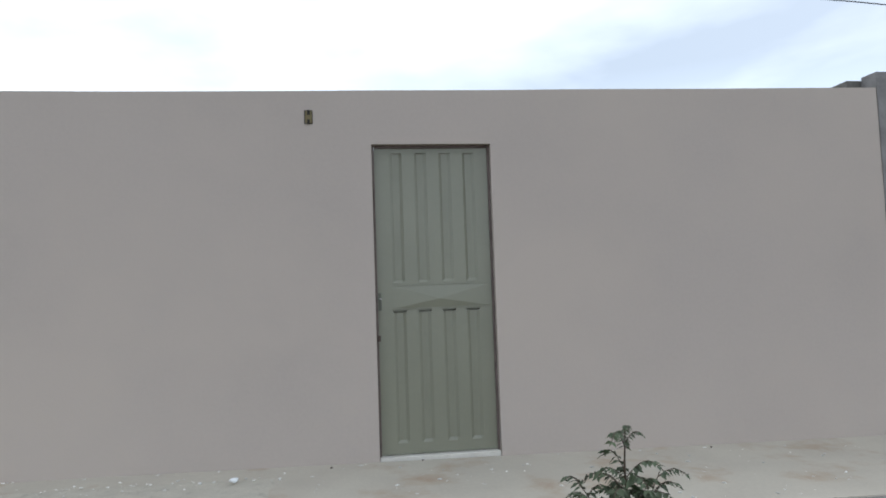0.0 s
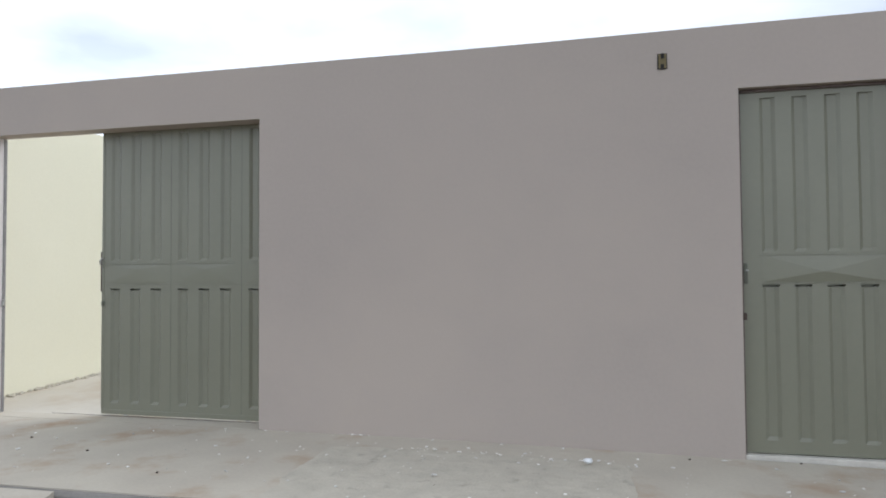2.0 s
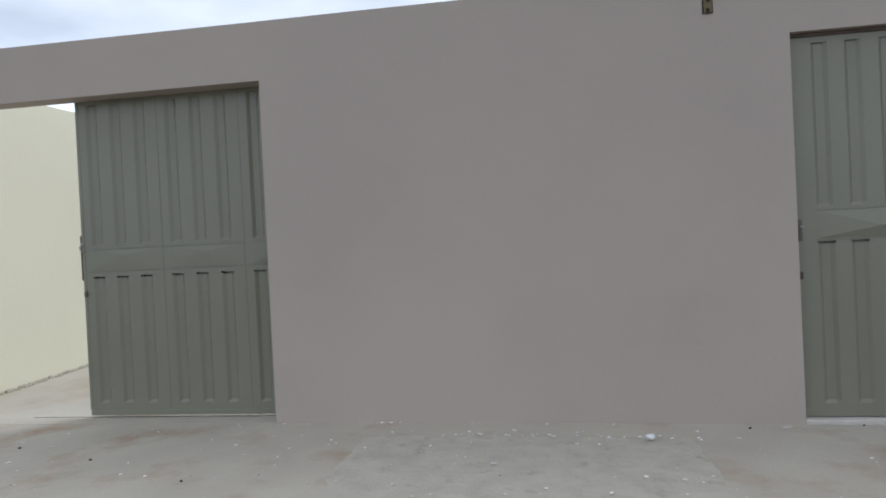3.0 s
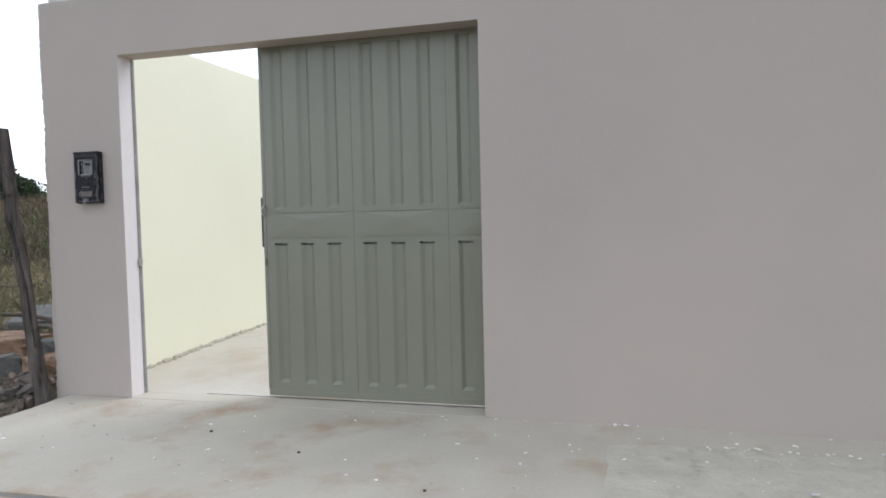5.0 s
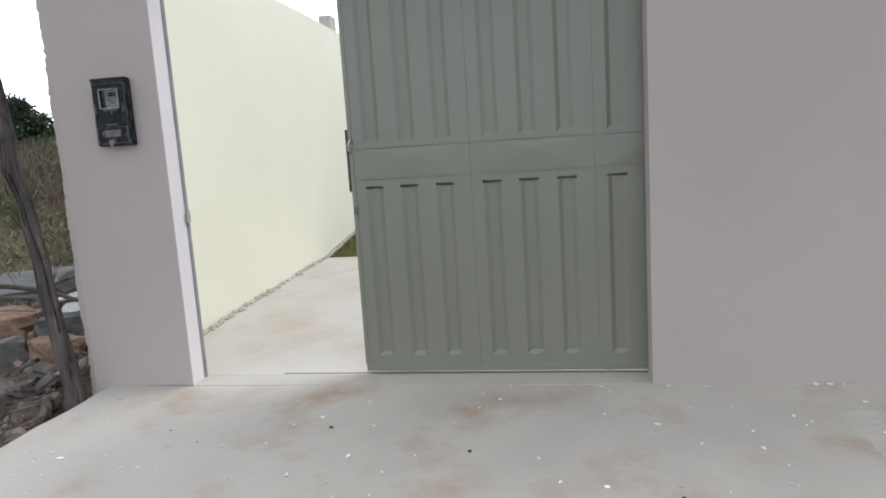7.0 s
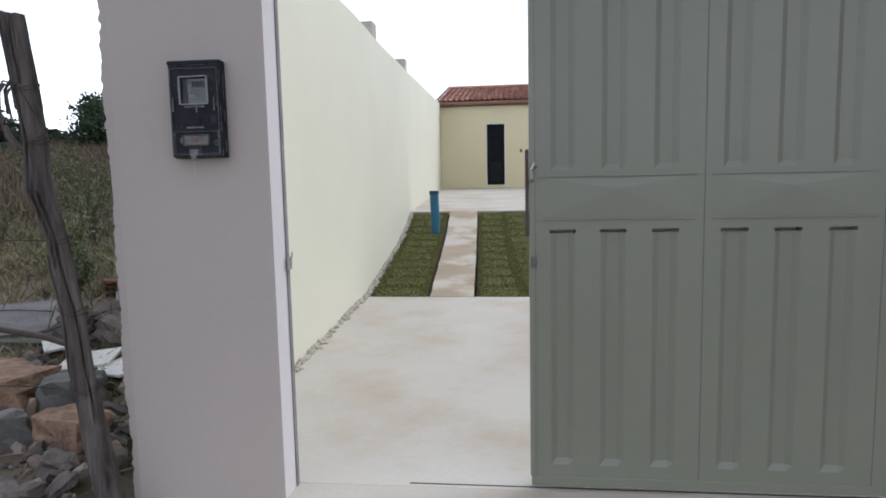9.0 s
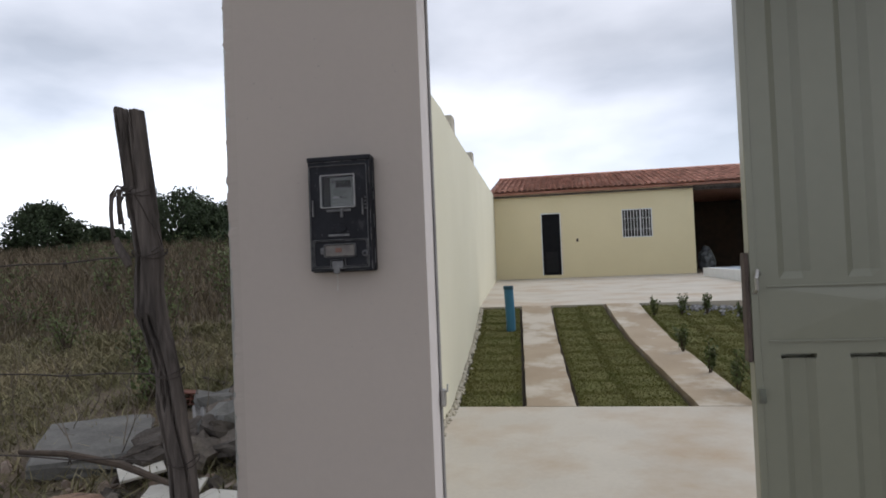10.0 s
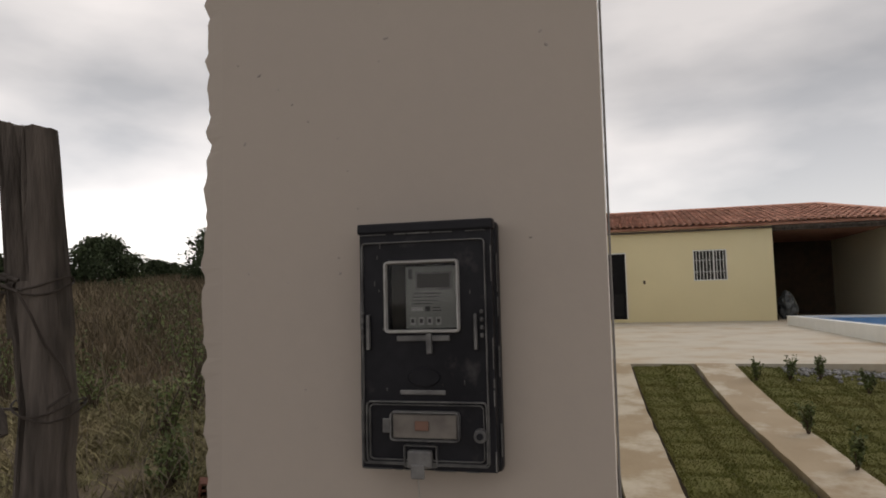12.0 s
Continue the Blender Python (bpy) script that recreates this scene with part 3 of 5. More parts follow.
# ---- electricity meter ----
def meter():
    x0, x1, z0, z1 = -0.322, -0.137, 1.222, 1.541
    yf, yb = -0.042, -0.0005
    m = thing("electricity_meter", "weathered black plastic electricity meter box on the pillar", "meter box")
    body = bmesh.new()
    box(body, x0, x1, yf + 0.018, yb, z0, z1, bevel=0.006)
    part("body", body, M_BLACK, m)
    part("hood", boxed(x0 + 0.001, x1 - 0.001, yf - 0.0015, yf + 0.017, z1 - 0.013, z1 + 0.001, bevel=0.003), M_BLACK, m, "projecting top lip")
    # raised front lid with a window hole
    w0, w1, v0, v1 = x0 + 0.044, x1 - 0.050, z0 + 0.180, z0 + 0.266
    us = [x0 + 0.004, w0, w1, x1 - 0.004]
    zs = [z0 + 0.004, v0, v1, z1 - 0.004]
    bm = wall_grid(us, zs, [(w0, w1, v0, v1)], lambda u, z, s: (u, yf + 0.002 + (0.0155 if s else 0), z), 0)
    lid = part("lid", bm, M_BLACK, m)
    def ring(name, a, b, c, d, w, y0, y1, material, parent, label="", r=0.006):
        """A raised bead round a rectangle with rounded corners."""
        bm = bmesh.new()
        loop = []
        for cx, cz, a0 in ((b - r, d - r, 0), (a + r, d - r, 90), (a + r, c + r, 180), (b - r, c + r, 270)):
            for q in range(5):
                t = radians(a0 + 22.5 * q)
                loop.append((cx, cz, math.cos(t), math.sin(t)))
        rows = []
        for cx, cz, ux, uz in loop:
            j = 0.00035 * noise.noise(Vector((cx * 90 + ux, cz * 90 + uz, a * 50)))
            rows.append([bm.verts.new((cx + ux * (r - o), yy + j, cz + uz * (r - o))) for o, yy in ((0, y1), (w * 0.25, y0), (w * 0.75, y0), (w, y1))])
        for p, q in zip(rows, rows[1:] + rows[:1]):
            for i in range(3):
                bm.faces.new((p[i], q[i], q[i + 1], p[i + 1]))
        bmesh.ops.recalc_face_normals(bm, faces=bm.faces)
        return part(name, bm, material, parent, label)
    ring("rim", x0 + 0.007, x1 - 0.012, z0 + 0.01, z1 - 0.024, 0.0018, yf - 0.003, yf + 0.0015, M_BLACK_EDGE, lid, "worn grey edge")
    ring("window_frame", w0 - 0.006, w1 + 0.004, v0 - 0.004, v1 + 0.004, 0.0045, yf - 0.005, yf + 0.0015, mat("window_edge", (0.42, 0.41, 0.40), (0.30, 0.29, 0.28), 0.5, scale=30, bump=0.05), lid, "pale worn window frame")
    # the meter seen through the window
    # block added in the gap, its near-black colour stands for the shade there
    part("gap_shade", boxed(w0 + 0.0005, w0 + 0.0195, yf + 0.0135, yf + 0.0172, v0 + 0.001, v1 - 0.001), M_DARK, m, "dark block for the shaded gap beside the meter")
    part("meter_body", boxed(w0 + 0.020, w1 - 0.001, yf + 0.010, yf + 0.0172, v0 + 0.001, v1 - 0.004, bevel=0.002), M_LCD, m, "grey meter behind the window")
    part("display_bezel", boxed(w0 + 0.034, w1 - 0.008, yf + 0.0088, yf + 0.0099, v1 - 0.035, v1 - 0.011, bevel=0.0004), M_BLACK_EDGE, m, "dark display bezel")
    part("display", boxed(w0 + 0.037, w1 - 0.011, yf + 0.0080, yf + 0.0087, v1 - 0.032, v1 - 0.014), M_DARK, m, "dark display")
    dk = mat("print_dark", (0.05, 0.05, 0.05), (0.08, 0.08, 0.08), 0.6, bump=0)
    lt = mat("print_light", (0.45, 0.455, 0.44), (0.38, 0.38, 0.37), 0.6, bump=0)
    bars = [(0.025, 0.066, 0.005, 0.013, dk), (0.032, 0.046, 0.009, 0.0022, dk), (0.046, 0.046, 0.022, 0.0014, dk), (0.030, 0.0415, 0.012, 0.0014, dk), (0.046, 0.0415, 0.018, 0.0014, dk),
            (0.030, 0.037, 0.034, 0.0012, dk), (0.030, 0.033, 0.026, 0.0012, dk), (0.028, 0.024, 0.016, 0.005, lt), (0.047, 0.0235, 0.0065, 0.0065, dk), (0.057, 0.024, 0.012, 0.0012, dk), (0.057, 0.0275, 0.010, 0.0012, dk)]
    bars += [(0.0265 + 0.0115 * i, 0.006, 0.007, 0.010, lt) for i in range(4)] + [(0.028 + 0.0115 * i, 0.009, 0.004, 0.005, dk) for i in range(4)]
    for i, (u, v, w, h, k) in enumerate(bars):
        o = 0.0006 if i > 14 else 0.0
        part("print_bar", boxed(w0 + u, w0 + u + w, yf + 0.0090 - o, yf + 0.0099 - o, v0 + v, v0 + v + h), k, m)
    # window pane
    gl = bpy.data.materials.new("clear_pane")
    gl.use_nodes = True
    pb = gl.node_tree.nodes["Principled BSDF"]
    pb.inputs["Transmission Weight"].default_value = 1.0
    pb.inputs["Roughness"].default_value = 0.03
    pb.inputs["IOR"].default_value = 1.22
    pane = part("pane", boxed(w0 + 0.0005, w1 - 0.0005, yf + 0.004, yf + 0.006, v0 + 0.0005, v1 - 0.0005), gl, m, "clear pane")
    pane.visible_shadow = False
    # lower cover with a small window
    ring("cover_rim", x0 + 0.012, x1 - 0.014, z0 + 0.012, z0 + 0.090, 0.0018, yf - 0.004, yf + 0.0015, M_BLACK_EDGE, lid)
    ring("cover_inner_rim", x0 + 0.016, x1 - 0.018, z0 + 0.016, z0 + 0.086, 0.0012, yf - 0.003, yf + 0.0015, M_BLACK_EDGE, lid)
    ring("slot_frame", x0 + 0.044, x0 + 0.136, z0 + 0.040, z0 + 0.078, 0.003, yf - 0.006, yf + 0.0015, M_BLACK_EDGE, lid)
    part("breaker", boxed(x0 + 0.048, x0 + 0.132, yf - 0.003, yf + 0.0012, z0 + 0.044, z0 + 0.074, bevel=0.001), mat("breaker_grey", (0.13, 0.115, 0.105), (0.20, 0.18, 0.16), 0.5, scale=30, bump=0.05), lid)
    part("breaker_switch", boxed(x0 + 0.078, x0 + 0.096, yf - 0.006, yf - 0.0032, z0 + 0.054, z0 + 0.066, bevel=0.001), mat("switch_brown", (0.22, 0.12, 0.09), rough=0.5, bump=0), lid)
    bm = bmesh.new()
    bmesh.ops.create_cone(bm, cap_ends=True, segments=20, radius1=0.009, radius2=0.008, depth=0.008, matrix=pose(x1 - 0.023, yf - 0.003, z0 + 0.049, 90))
    part("screw", bm, M_BLACK_EDGE, lid, "round sealing screw")
    bm = bmesh.new()
    bmesh.ops.create_cone(bm, cap_ends=True, segments=16, radius1=0.0045, radius2=0.004, depth=0.004, matrix=pose(x1 - 0.023, yf - 0.0075, z0 + 0.049, 90))
    part("screw_hole", bm, M_BLACK, lid)
    part("hasp", boxed(x0 + 0.068, x0 + 0.1, yf - 0.010, yf + 0.0015, z0 + 0.008, z0 + 0.03, bevel=0.003), M_BLACK_EDGE, lid)
    part("seal_tag", boxed(x0 + 0.074, x0 + 0.092, yf - 0.014, yf - 0.0105, z0 - 0.004, z0 + 0.014, bevel=0.002), M_BLACK_EDGE, lid, "grey lead seal tag")
    part("bracket", boxed(x0 + 0.055, x0 + 0.125, yf - 0.003, yf + 0.0015, v0 - 0.014, v0 - 0.007, bevel=0.001), M_BLACK_EDGE, lid)
    part("clip", boxed(x0 + 0.095, x0 + 0.102, yf - 0.006, yf + 0.0015, v0 - 0.03, v0 - 0.0045, bevel=0.001), M_BLACK_EDGE, lid)
    bm = bmesh.new()
    bmesh.ops.create_cone(bm, cap_ends=True, segments=28, radius1=0.022, radius2=0.020, depth=0.003, matrix=pose(x0 + 0.09, yf + 0.0008, z0 + 0.120, 90) @ Matrix.Diagonal((1, 0.55, 1, 1)))
    part("embossed_oval", bm, M_BLACK, lid)
    rs = random.Random(12)
    for k in range(18):
        u, v, l = rs.uniform(x0 + 0.02, x1 - 0.03), rs.uniform(z0 + 0.1, z1 - 0.03), rs.uniform(0.002, 0.007)
        part("scratch", boxed(u, u + 0.0007, yf + 0.0008, yf + 0.0016, v, v + l), M_BLACK_EDGE, lid)
    for sx in (x0 + 0.006, x1 - 0.02):
        for k in range(4):
            part("rib", boxed(sx, sx + 0.004, yf - 0.003, yf + 0.0015, z0 + 0.170 + k * 0.010, z0 + 0.175 + k * 0.010, bevel=0.001), M_BLACK_EDGE, lid)
        part("side_clip", boxed(sx + (0.008 if sx < -0.2 else -0.008), sx + (0.012 if sx < -0.2 else -0.004), yf - 0.005, yf + 0.0015, z0 + 0.155, z0 + 0.2, bevel=0.001), M_BLACK_EDGE, lid)
    # worn pale arrises of the box, broken into runs
    rw = random.Random(21)
    for xe, ya in ((x0 - 0.0002, yf + 0.019), (x1 - 0.0012, yf + 0.019), (x0 + 0.004, yf + 0.0012), (x1 - 0.0055, yf + 0.0012)):
        z = z0 + 0.006
        while z < z1 - 0.03:
            l = rw.uniform(0.008, 0.05)
            if rw.random() < 0.72:
                part("worn_edge", boxed(xe, xe + rw.uniform(0.0008, 0.0018), ya - 0.0012, ya + 0.001, z, min(z + l, z1 - 0.02), bevel=0.0003), M_BLACK_EDGE, m)
            z += l + rw.uniform(0.002, 0.012)
    for zz in (z1 - 0.0145, z0 + 0.0035):
        x = x0 + 0.006
        while x < x1 - 0.02:
            l = rw.uniform(0.006, 0.04)
            part("worn_edge", boxed(x, min(x + l, x1 - 0.008), yf - 0.0006, yf + 0.0019, zz, zz + rw.uniform(0.0007, 0.0016), bevel=0.0003), M_BLACK_EDGE, m)
            x += l + rw.uniform(0.003, 0.02)
    ring("hasp_rim", x0 + 0.062, x0 + 0.106, z0 + 0.008, z0 + 0.036, 0.0018, yf - 0.005, yf + 0.0015, M_BLACK_EDGE, lid, r=0.003)
    part("latch_recess", boxed(x0 + 0.034, x0 + 0.0435, yf - 0.003, yf + 0.0015, z0 + 0.050, z0 + 0.068, bevel=0.001), M_BLACK_EDGE, lid)
    part("shroud", boxed(x0 + 0.058, x0 + 0.118, yf - 0.0005, yf + 0.0018, z0 + 0.098, z0 + 0.104, bevel=0.001), M_BLACK_EDGE, lid)
    bm = tubed([(x0 + 0.083, yf - 0.011, z0 - 0.002), (x0 + 0.084, yf - 0.01, z0 - 0.03), (x0 + 0.081, yf - 0.008, z0 - 0.05)], [0.0012] * 3, 6)
    part("seal_wire", bm, M_STEEL, m)

meter()


# ---- yard ----
def yard():
    def concrete(name, label, xs, ys, height, shift, material, category="yard floor"):
        tagged(link(name, sheet(xs, ys, height, 0.35, shift), material), label, category, kind="structure")
    sx = lambda u, y: left_x(y) + u
    concrete("yard_floor", "pale stained concrete forecourt behind the gate", span(-0.02, 9.5, 0.3), span(0.146, 3.645, 0.2),
             lambda x, y: strip_z(y), lambda u, y: (sx(u, y), y), M_YARD)
    def strip(name, ua, ub, va, vb):
        # offsets from the left wall at the near end (ua, ub) and at the far end (va, vb)
        xs = span(0, 1, 0.25)
        concrete(name, "concrete wheel track between lawns", xs, span(3.65, 8.6, 0.12), lambda x, y: strip_z(y) + 0.003,
                 lambda k, y: (left_x(y) + (ua + (ub - ua) * k) * (8.6 - y) / 4.95 + (va + (vb - va) * k) * (y - 3.65) / 4.95
                               + 0.012 * noise.noise(Vector((y * 3, k * 5, 0))), y), M_STRIP, "driveway")
    strip("drive_strip_1", 0.615, 1.01, 0.66, 1.10)
    strip("drive_strip_2", 1.945, 2.37, 1.93, 2.41)
    concrete("patio", "pale concrete patio in front of the house", span(-0.02, 10.6, 0.4), span(8.605, 21.35, 0.4),
             lambda x, y: strip_z(y), lambda u, y: (sx(u, y), y), M_YARD)

yard()


def lawn(name, ua, ub, va, vb, label, cols, reach=1.0):
    """A bed of soil with laid sods: reach is the share of the width that is covered singly."""
    def shift(k, y):
        t = (y - 3.65) / 4.95
        return (left_x(y) + (ua + (ub - ua) * k) * (1 - t) + (va + (vb - va) * k) * t, y)
    def h(x, y):
        return lawn_z(y) - 0.06 * max(0, x - 1.7) + 0.007 * noise.noise(Vector((x * 4, y * 4, 0)))
    w = max(ub - ua, vb - va)
    bed = link(name, sheet(span(0, 1, 0.25 / w), span(3.66, 8.59, 0.2), lambda x, y: h(x, y) - 0.03, 0.25, shift), M_SODS, smooth=True)
    tagged(bed, label, "lawn", kind="structure")
    rnd = np.random.RandomState(len(label))
    vs, fs = [], []
    def sod(k0, k1, y0, y1, density):
        n, m = 6, 6
        jit = [rnd.rand() * 9 for _ in range(2)]
        lift = rnd.uniform(-0.003, 0.004)
        pv, pf = [], []
        for i in range(n + 1):
            for j in range(m + 1):
                k, y = k0 + (k1 - k0) * i / n, y0 + (y1 - y0) * j / m
                rim = i in (0, n) or j in (0, m)
                k += (0.012 / w) * noise.noise(Vector((y * 11, jit[0], i))) if rim else 0
                y += 0.012 * noise.noise(Vector((k * w * 11, jit[1], j))) if rim else 0
                x, y = shift(k, y)
                pv.append((x, y, h(x, y) + lift - (0.015 if rim else 0.0)))
        for i in range(n):
            for j in range(m):
                a = i * (m + 1) + j
                pf.append((a, a + m + 1, a + m + 2, a + 1))
        raw("sod", pv, pf, M_TURF, bed, True)
        for i in range(int(density * (k1 - k0) * w * (y1 - y0))):
            k = k0 + (k1 - k0) * (-0.005 + 1.01 * rnd.rand())
            x, y = shift(k, y0 + (y1 - y0) * (-0.005 + 1.01 * rnd.rand()))
            z = h(x, y) + lift - 0.006
            a, l, wd = rnd.rand() * 6.283, 0.008 + 0.014 * rnd.rand(), 0.004 + 0.004 * rnd.rand()
            dx, dy = math.cos(a) * wd, math.sin(a) * wd
            tx, ty = rnd.randn(2) * 0.009
            q = len(vs)
            vs.extend([(x - dx, y - dy, z), (x + dx, y + dy, z), (x + tx, y + ty, z + l)])
            fs.append((q, q + 1, q + 2))
    edge_a, edge_b = 0.016 / w, 0.032 / w
    for c in range(cols):
        k0 = edge_a + (reach - edge_a - edge_b) * c / cols
        k1 = edge_a + (reach - edge_a - edge_b) * (c + 1) / cols - 0.005 / w
        y = 3.685 + (0.0, -0.2)[c % 2]
        while y < 8.55:
            y1 = min(y + 0.41 + 0.05 * rnd.rand(), 8.575)
            if y1 - max(y, 3.685) > 0.06:
                sod(k0, k1, max(y, 3.685), y1, 8600)
            y = y1 + 0.005
    g = raw("turf_grass", vs, fs, M_BLADE)
    tagged(g, "short freshly laid turf grass", "grass", kind="stuff")
    if reach < 1:
        link("turf_far", sheet(span(reach - edge_b + 0.01 / w, 1, 0.25 / w), span(3.68, 8.57, 0.2), h, 0.03, shift), M_TURF, bed, smooth=True)

lawn("lawn_1", 0.05, 0.61, 0.05, 0.655, "narrow turf strip along the yellow wall", 1)
lawn("lawn_2", 1.03, 1.92, 1.115, 1.90, "turf strip between the wheel tracks", 2)
lawn("lawn_3", 2.385, 8.6, 2.42, 8.8, "wide turf lawn beside the drive", 6, 0.45)


def side_wall(name, xf, thick, y0, y1, top, label):
    ys = sorted(span(y0, y1, 0.6) + [21.2, 21.3])
    bm = bmesh.new()
    rows = []
    for y in ys:
        a, b = xf(y), xf(y) + thick
        rows.append([bm.verts.new(c) for c in ((a, y, -0.4), (a, y, top(y)), (b, y, top(y)), (b, y, -0.4))])
    for p, q in zip(rows, rows[1:]):
        for i in range(4):
            bm.faces.new((p[i], q[i], q[(i + 1) % 4], p[(i + 1) % 4]))
    bm.faces.new(rows[0])
    bm.faces.new(rows[-1][::-1])
    bmesh.ops.recalc_face_normals(bm, faces=bm.faces)
    ob = link(name, bm, M_PALE)
    tagged(ob, label, "wall", kind="structure")
    return ob

LEFT_TOP = [(0.1, 2.45), (5.0, 2.60), (9.0, 2.83), (21.4, 3.62)]
wl_ob = side_wall("wall_left", left_x, -0.16, 0.142, 29.5, lambda y: lerp_table(LEFT_TOP, y) + 0.01 * noise.noise(Vector((y * 2, 0, 0))), "long pale yellow plastered boundary wall")
for y in (5.0, 8.5):
    part("column_stub", boxed(left_x(y) - 0.15, left_x(y) - 0.004, y - 0.1, y + 0.1, lerp_table(LEFT_TOP, y) - 0.02, lerp_table(LEFT_TOP, y) + 0.17, bevel=0.006), M_PATCH, wl_ob, "bare concrete column stub")
side_wall("wall_right", right_x, 0.16, 0.142, 29.5, lambda y: lerp_table([(0, 2.5), (18.2, 3.24), (21.2, 3.31), (21.3, 3.62), (30, 3.62)], y), "pale yellow plastered boundary wall on the far side")


def house():
    fy = 21.36
    xl, xp, xr = left_x(fy) + 0.005, 4.697, right_x(fy) - 0.01
    b = 0.65
    def place(u, z, s):
        return (u, fy + 0.15 * s, z)
    h = tagged(new("house"), "low yellow house with clay tile roof", "house")
    dl, dr, dt = -0.339, 0.339, 2.885
    wa, wb, wc, wd = 2.37, 3.363, 1.923, 2.885
    us = [xl, dl, dr, wa, wb, xp]
    zs = [0.2, b + 0.10, wc, wd, 3.56]
    part("wall", wall_grid(us, zs, [(dl, dr, b + 0.1, dt), (wa, wb, wc, wd)], place, 0), M_YELLOW, h, "pale yellow front wall")
    # inner porch walls: shade under the roof is painted in as dark brown
    part("porch_side_wall", boxed(xp - 0.15, xp - 0.002, fy + 0.152, 28.5, 0.2, 3.75), M_BROWN, h, "porch wall in brown darkened for shade")
    part("back_wall", boxed(xl, xr, 28.5, 28.65, 0.2, 3.6), M_BROWN, h, "back wall in brown darkened for shade")
    part("porch_beam", boxed(xp + 0.003, xr, fy, fy + 0.15, 3.40, 3.56), M_BARK, h, "dark timber porch beam")
    part("porch_floor", boxed(xp + 0.003, xr, fy + 0.003, 28.49, 0.2, 0.66), M_CONC, h)
    part("inner_floor", boxed(xl, xp - 0.155, fy + 0.153, 28.49, 0.2, 0.66), M_DARK, h)
    part("inner_wall", boxed(xl, xp - 0.155, 23.6, 23.7, 0.67, 3.9), M_DARK, h)
    part("door_frame", wall_grid([dl + 0.002, dl + 0.032, dr - 0.032, dr - 0.002], [b + 0.102, dt - 0.032, dt - 0.002], [(dl + 0.032, dr - 0.032, 0, dt - 0.032)], lambda u, z, s: (u, fy - 0.006 + 0.15 * s, z), 0), M_WHITE, h, "white door frame")
    door = part("door", boxed(dl + 0.034, dr - 0.034, fy + 0.09, fy + 0.13, b + 0.11, dt - 0.034), mat("dark_door", (0.010, 0.010, 0.012), (0.013, 0.013, 0.015), 0.6, spec=0.08, bump=0.05), h, "dark glossy door")
    part("door_panel", boxed(dl + 0.13, dr - 0.13, fy + 0.084, fy + 0.0895, b + 0.2, b + 0.9, bevel=0.004), mat("door_panel_grey", (0.02, 0.02, 0.022), rough=0.6, bump=0.05, spec=0.1), door)
    part("switch", boxed(dr + 0.50, dr + 0.57, fy - 0.012, fy - 0.001, 1.86, 1.97, bevel=0.004), M_RUST, h, "small brown switch box")
    w = part("window", wall_grid([wa + 0.003, wa + 0.03, wb - 0.03, wb - 0.003], [wc + 0.003, wc + 0.03, wd - 0.03, wd - 0.003], [(wa + 0.03, wb - 0.03, wc + 0.03, wd - 0.03)], lambda u, z, s: (u, fy - 0.008 + 0.12 * s, z), 0), M_WHITE, h, "white grilled window")
    part("glass", boxed(wa + 0.031, wb - 0.031, fy + 0.09, fy + 0.1, wc + 0.031, wd - 0.031), M_DARK, w, "dark glass")
    for i in range(9):
        x = wa + 0.05 + (wb - wa - 0.1) * (i + 0.5) / 9
        part("bar", boxed(x - 0.009, x + 0.009, fy + 0.004, fy + 0.022, wc + 0.031, wd - 0.031), M_WHITE, w)
    part("mullion", boxed((wa + wb) / 2 + 0.10, (wa + wb) / 2 + 0.135, fy + 0.05, fy + 0.088, wc + 0.031, wd - 0.031), M_WHITE, w)
    for z in (2.20, 2.56):
        part("rail", boxed(wa + 0.031, wb - 0.031, fy - 0.004, fy + 0.0035, z - 0.007, z + 0.007), M_WHITE, w)
    # tile roof: front slope, hip to the far end
    ridge_y, ridge_z, eave_y, eave_z = 25.4, 4.60, 20.98, 3.62
    x0, xa, x1 = xl - 0.14, 7.1, xr + 0.22
    slope = math.atan2(ridge_z - eave_z, ridge_y - eave_y)
    bm = bmesh.new()
    q = [bm.verts.new(c) for c in ((x0, eave_y + 0.2, eave_z + 0.008), (x1, eave_y + 0.2, eave_z + 0.008), (xa, ridge_y, ridge_z - 0.03), (x0, ridge_y, ridge_z - 0.03),
                                    (x0, 29.8, eave_z - 0.03), (x1, 29.8, eave_z - 0.03), (x1, eave_y + 0.2, eave_z - 0.06), (x0, eave_y + 0.2, eave_z - 0.06), (x0, 29.8, eave_z - 0.09), (x1, 29.8, eave_z - 0.09))]
    for f in ((0, 1, 2, 3), (3, 2, 5, 4), (1, 5, 2), (0, 7, 6, 1), (0, 3, 4, 8, 7), (4, 5, 9, 8), (1, 6, 9, 5), (7, 8, 9, 6)):
        bm.faces.new([q[i] for i in f])
    roof = part("roof", bm, M_TILE_S, h, "weathered red clay tile roof")
    # one barrel tile
    def tile_data(w, l):
        vs, fs = [], []
        n = 6
        for j, (yy, r, dz) in enumerate(((0, w * 0.5, 0.028), (l, w * 0.40, 0.0))):
            for i in range(n + 1):
                a = math.pi * i / n
                vs.append((-math.cos(a) * r, yy, math.sin(a) * r * 0.75 + dz))
            for i in range(n + 1):
                a = math.pi * i / n
                vs.append((-math.cos(a) * (r - 0.014), yy, math.sin(a) * (r - 0.014) * 0.75 + dz))
        m = n + 1
        for i in range(n):
            fs.append((i, i + 1, 2 * m + i + 1, 2 * m + i))
            fs.append((i, m + i, m + i + 1, i + 1))
            fs.append((m + i, 3 * m + i, 3 * m + i + 1, m + i + 1))
        return vs, fs
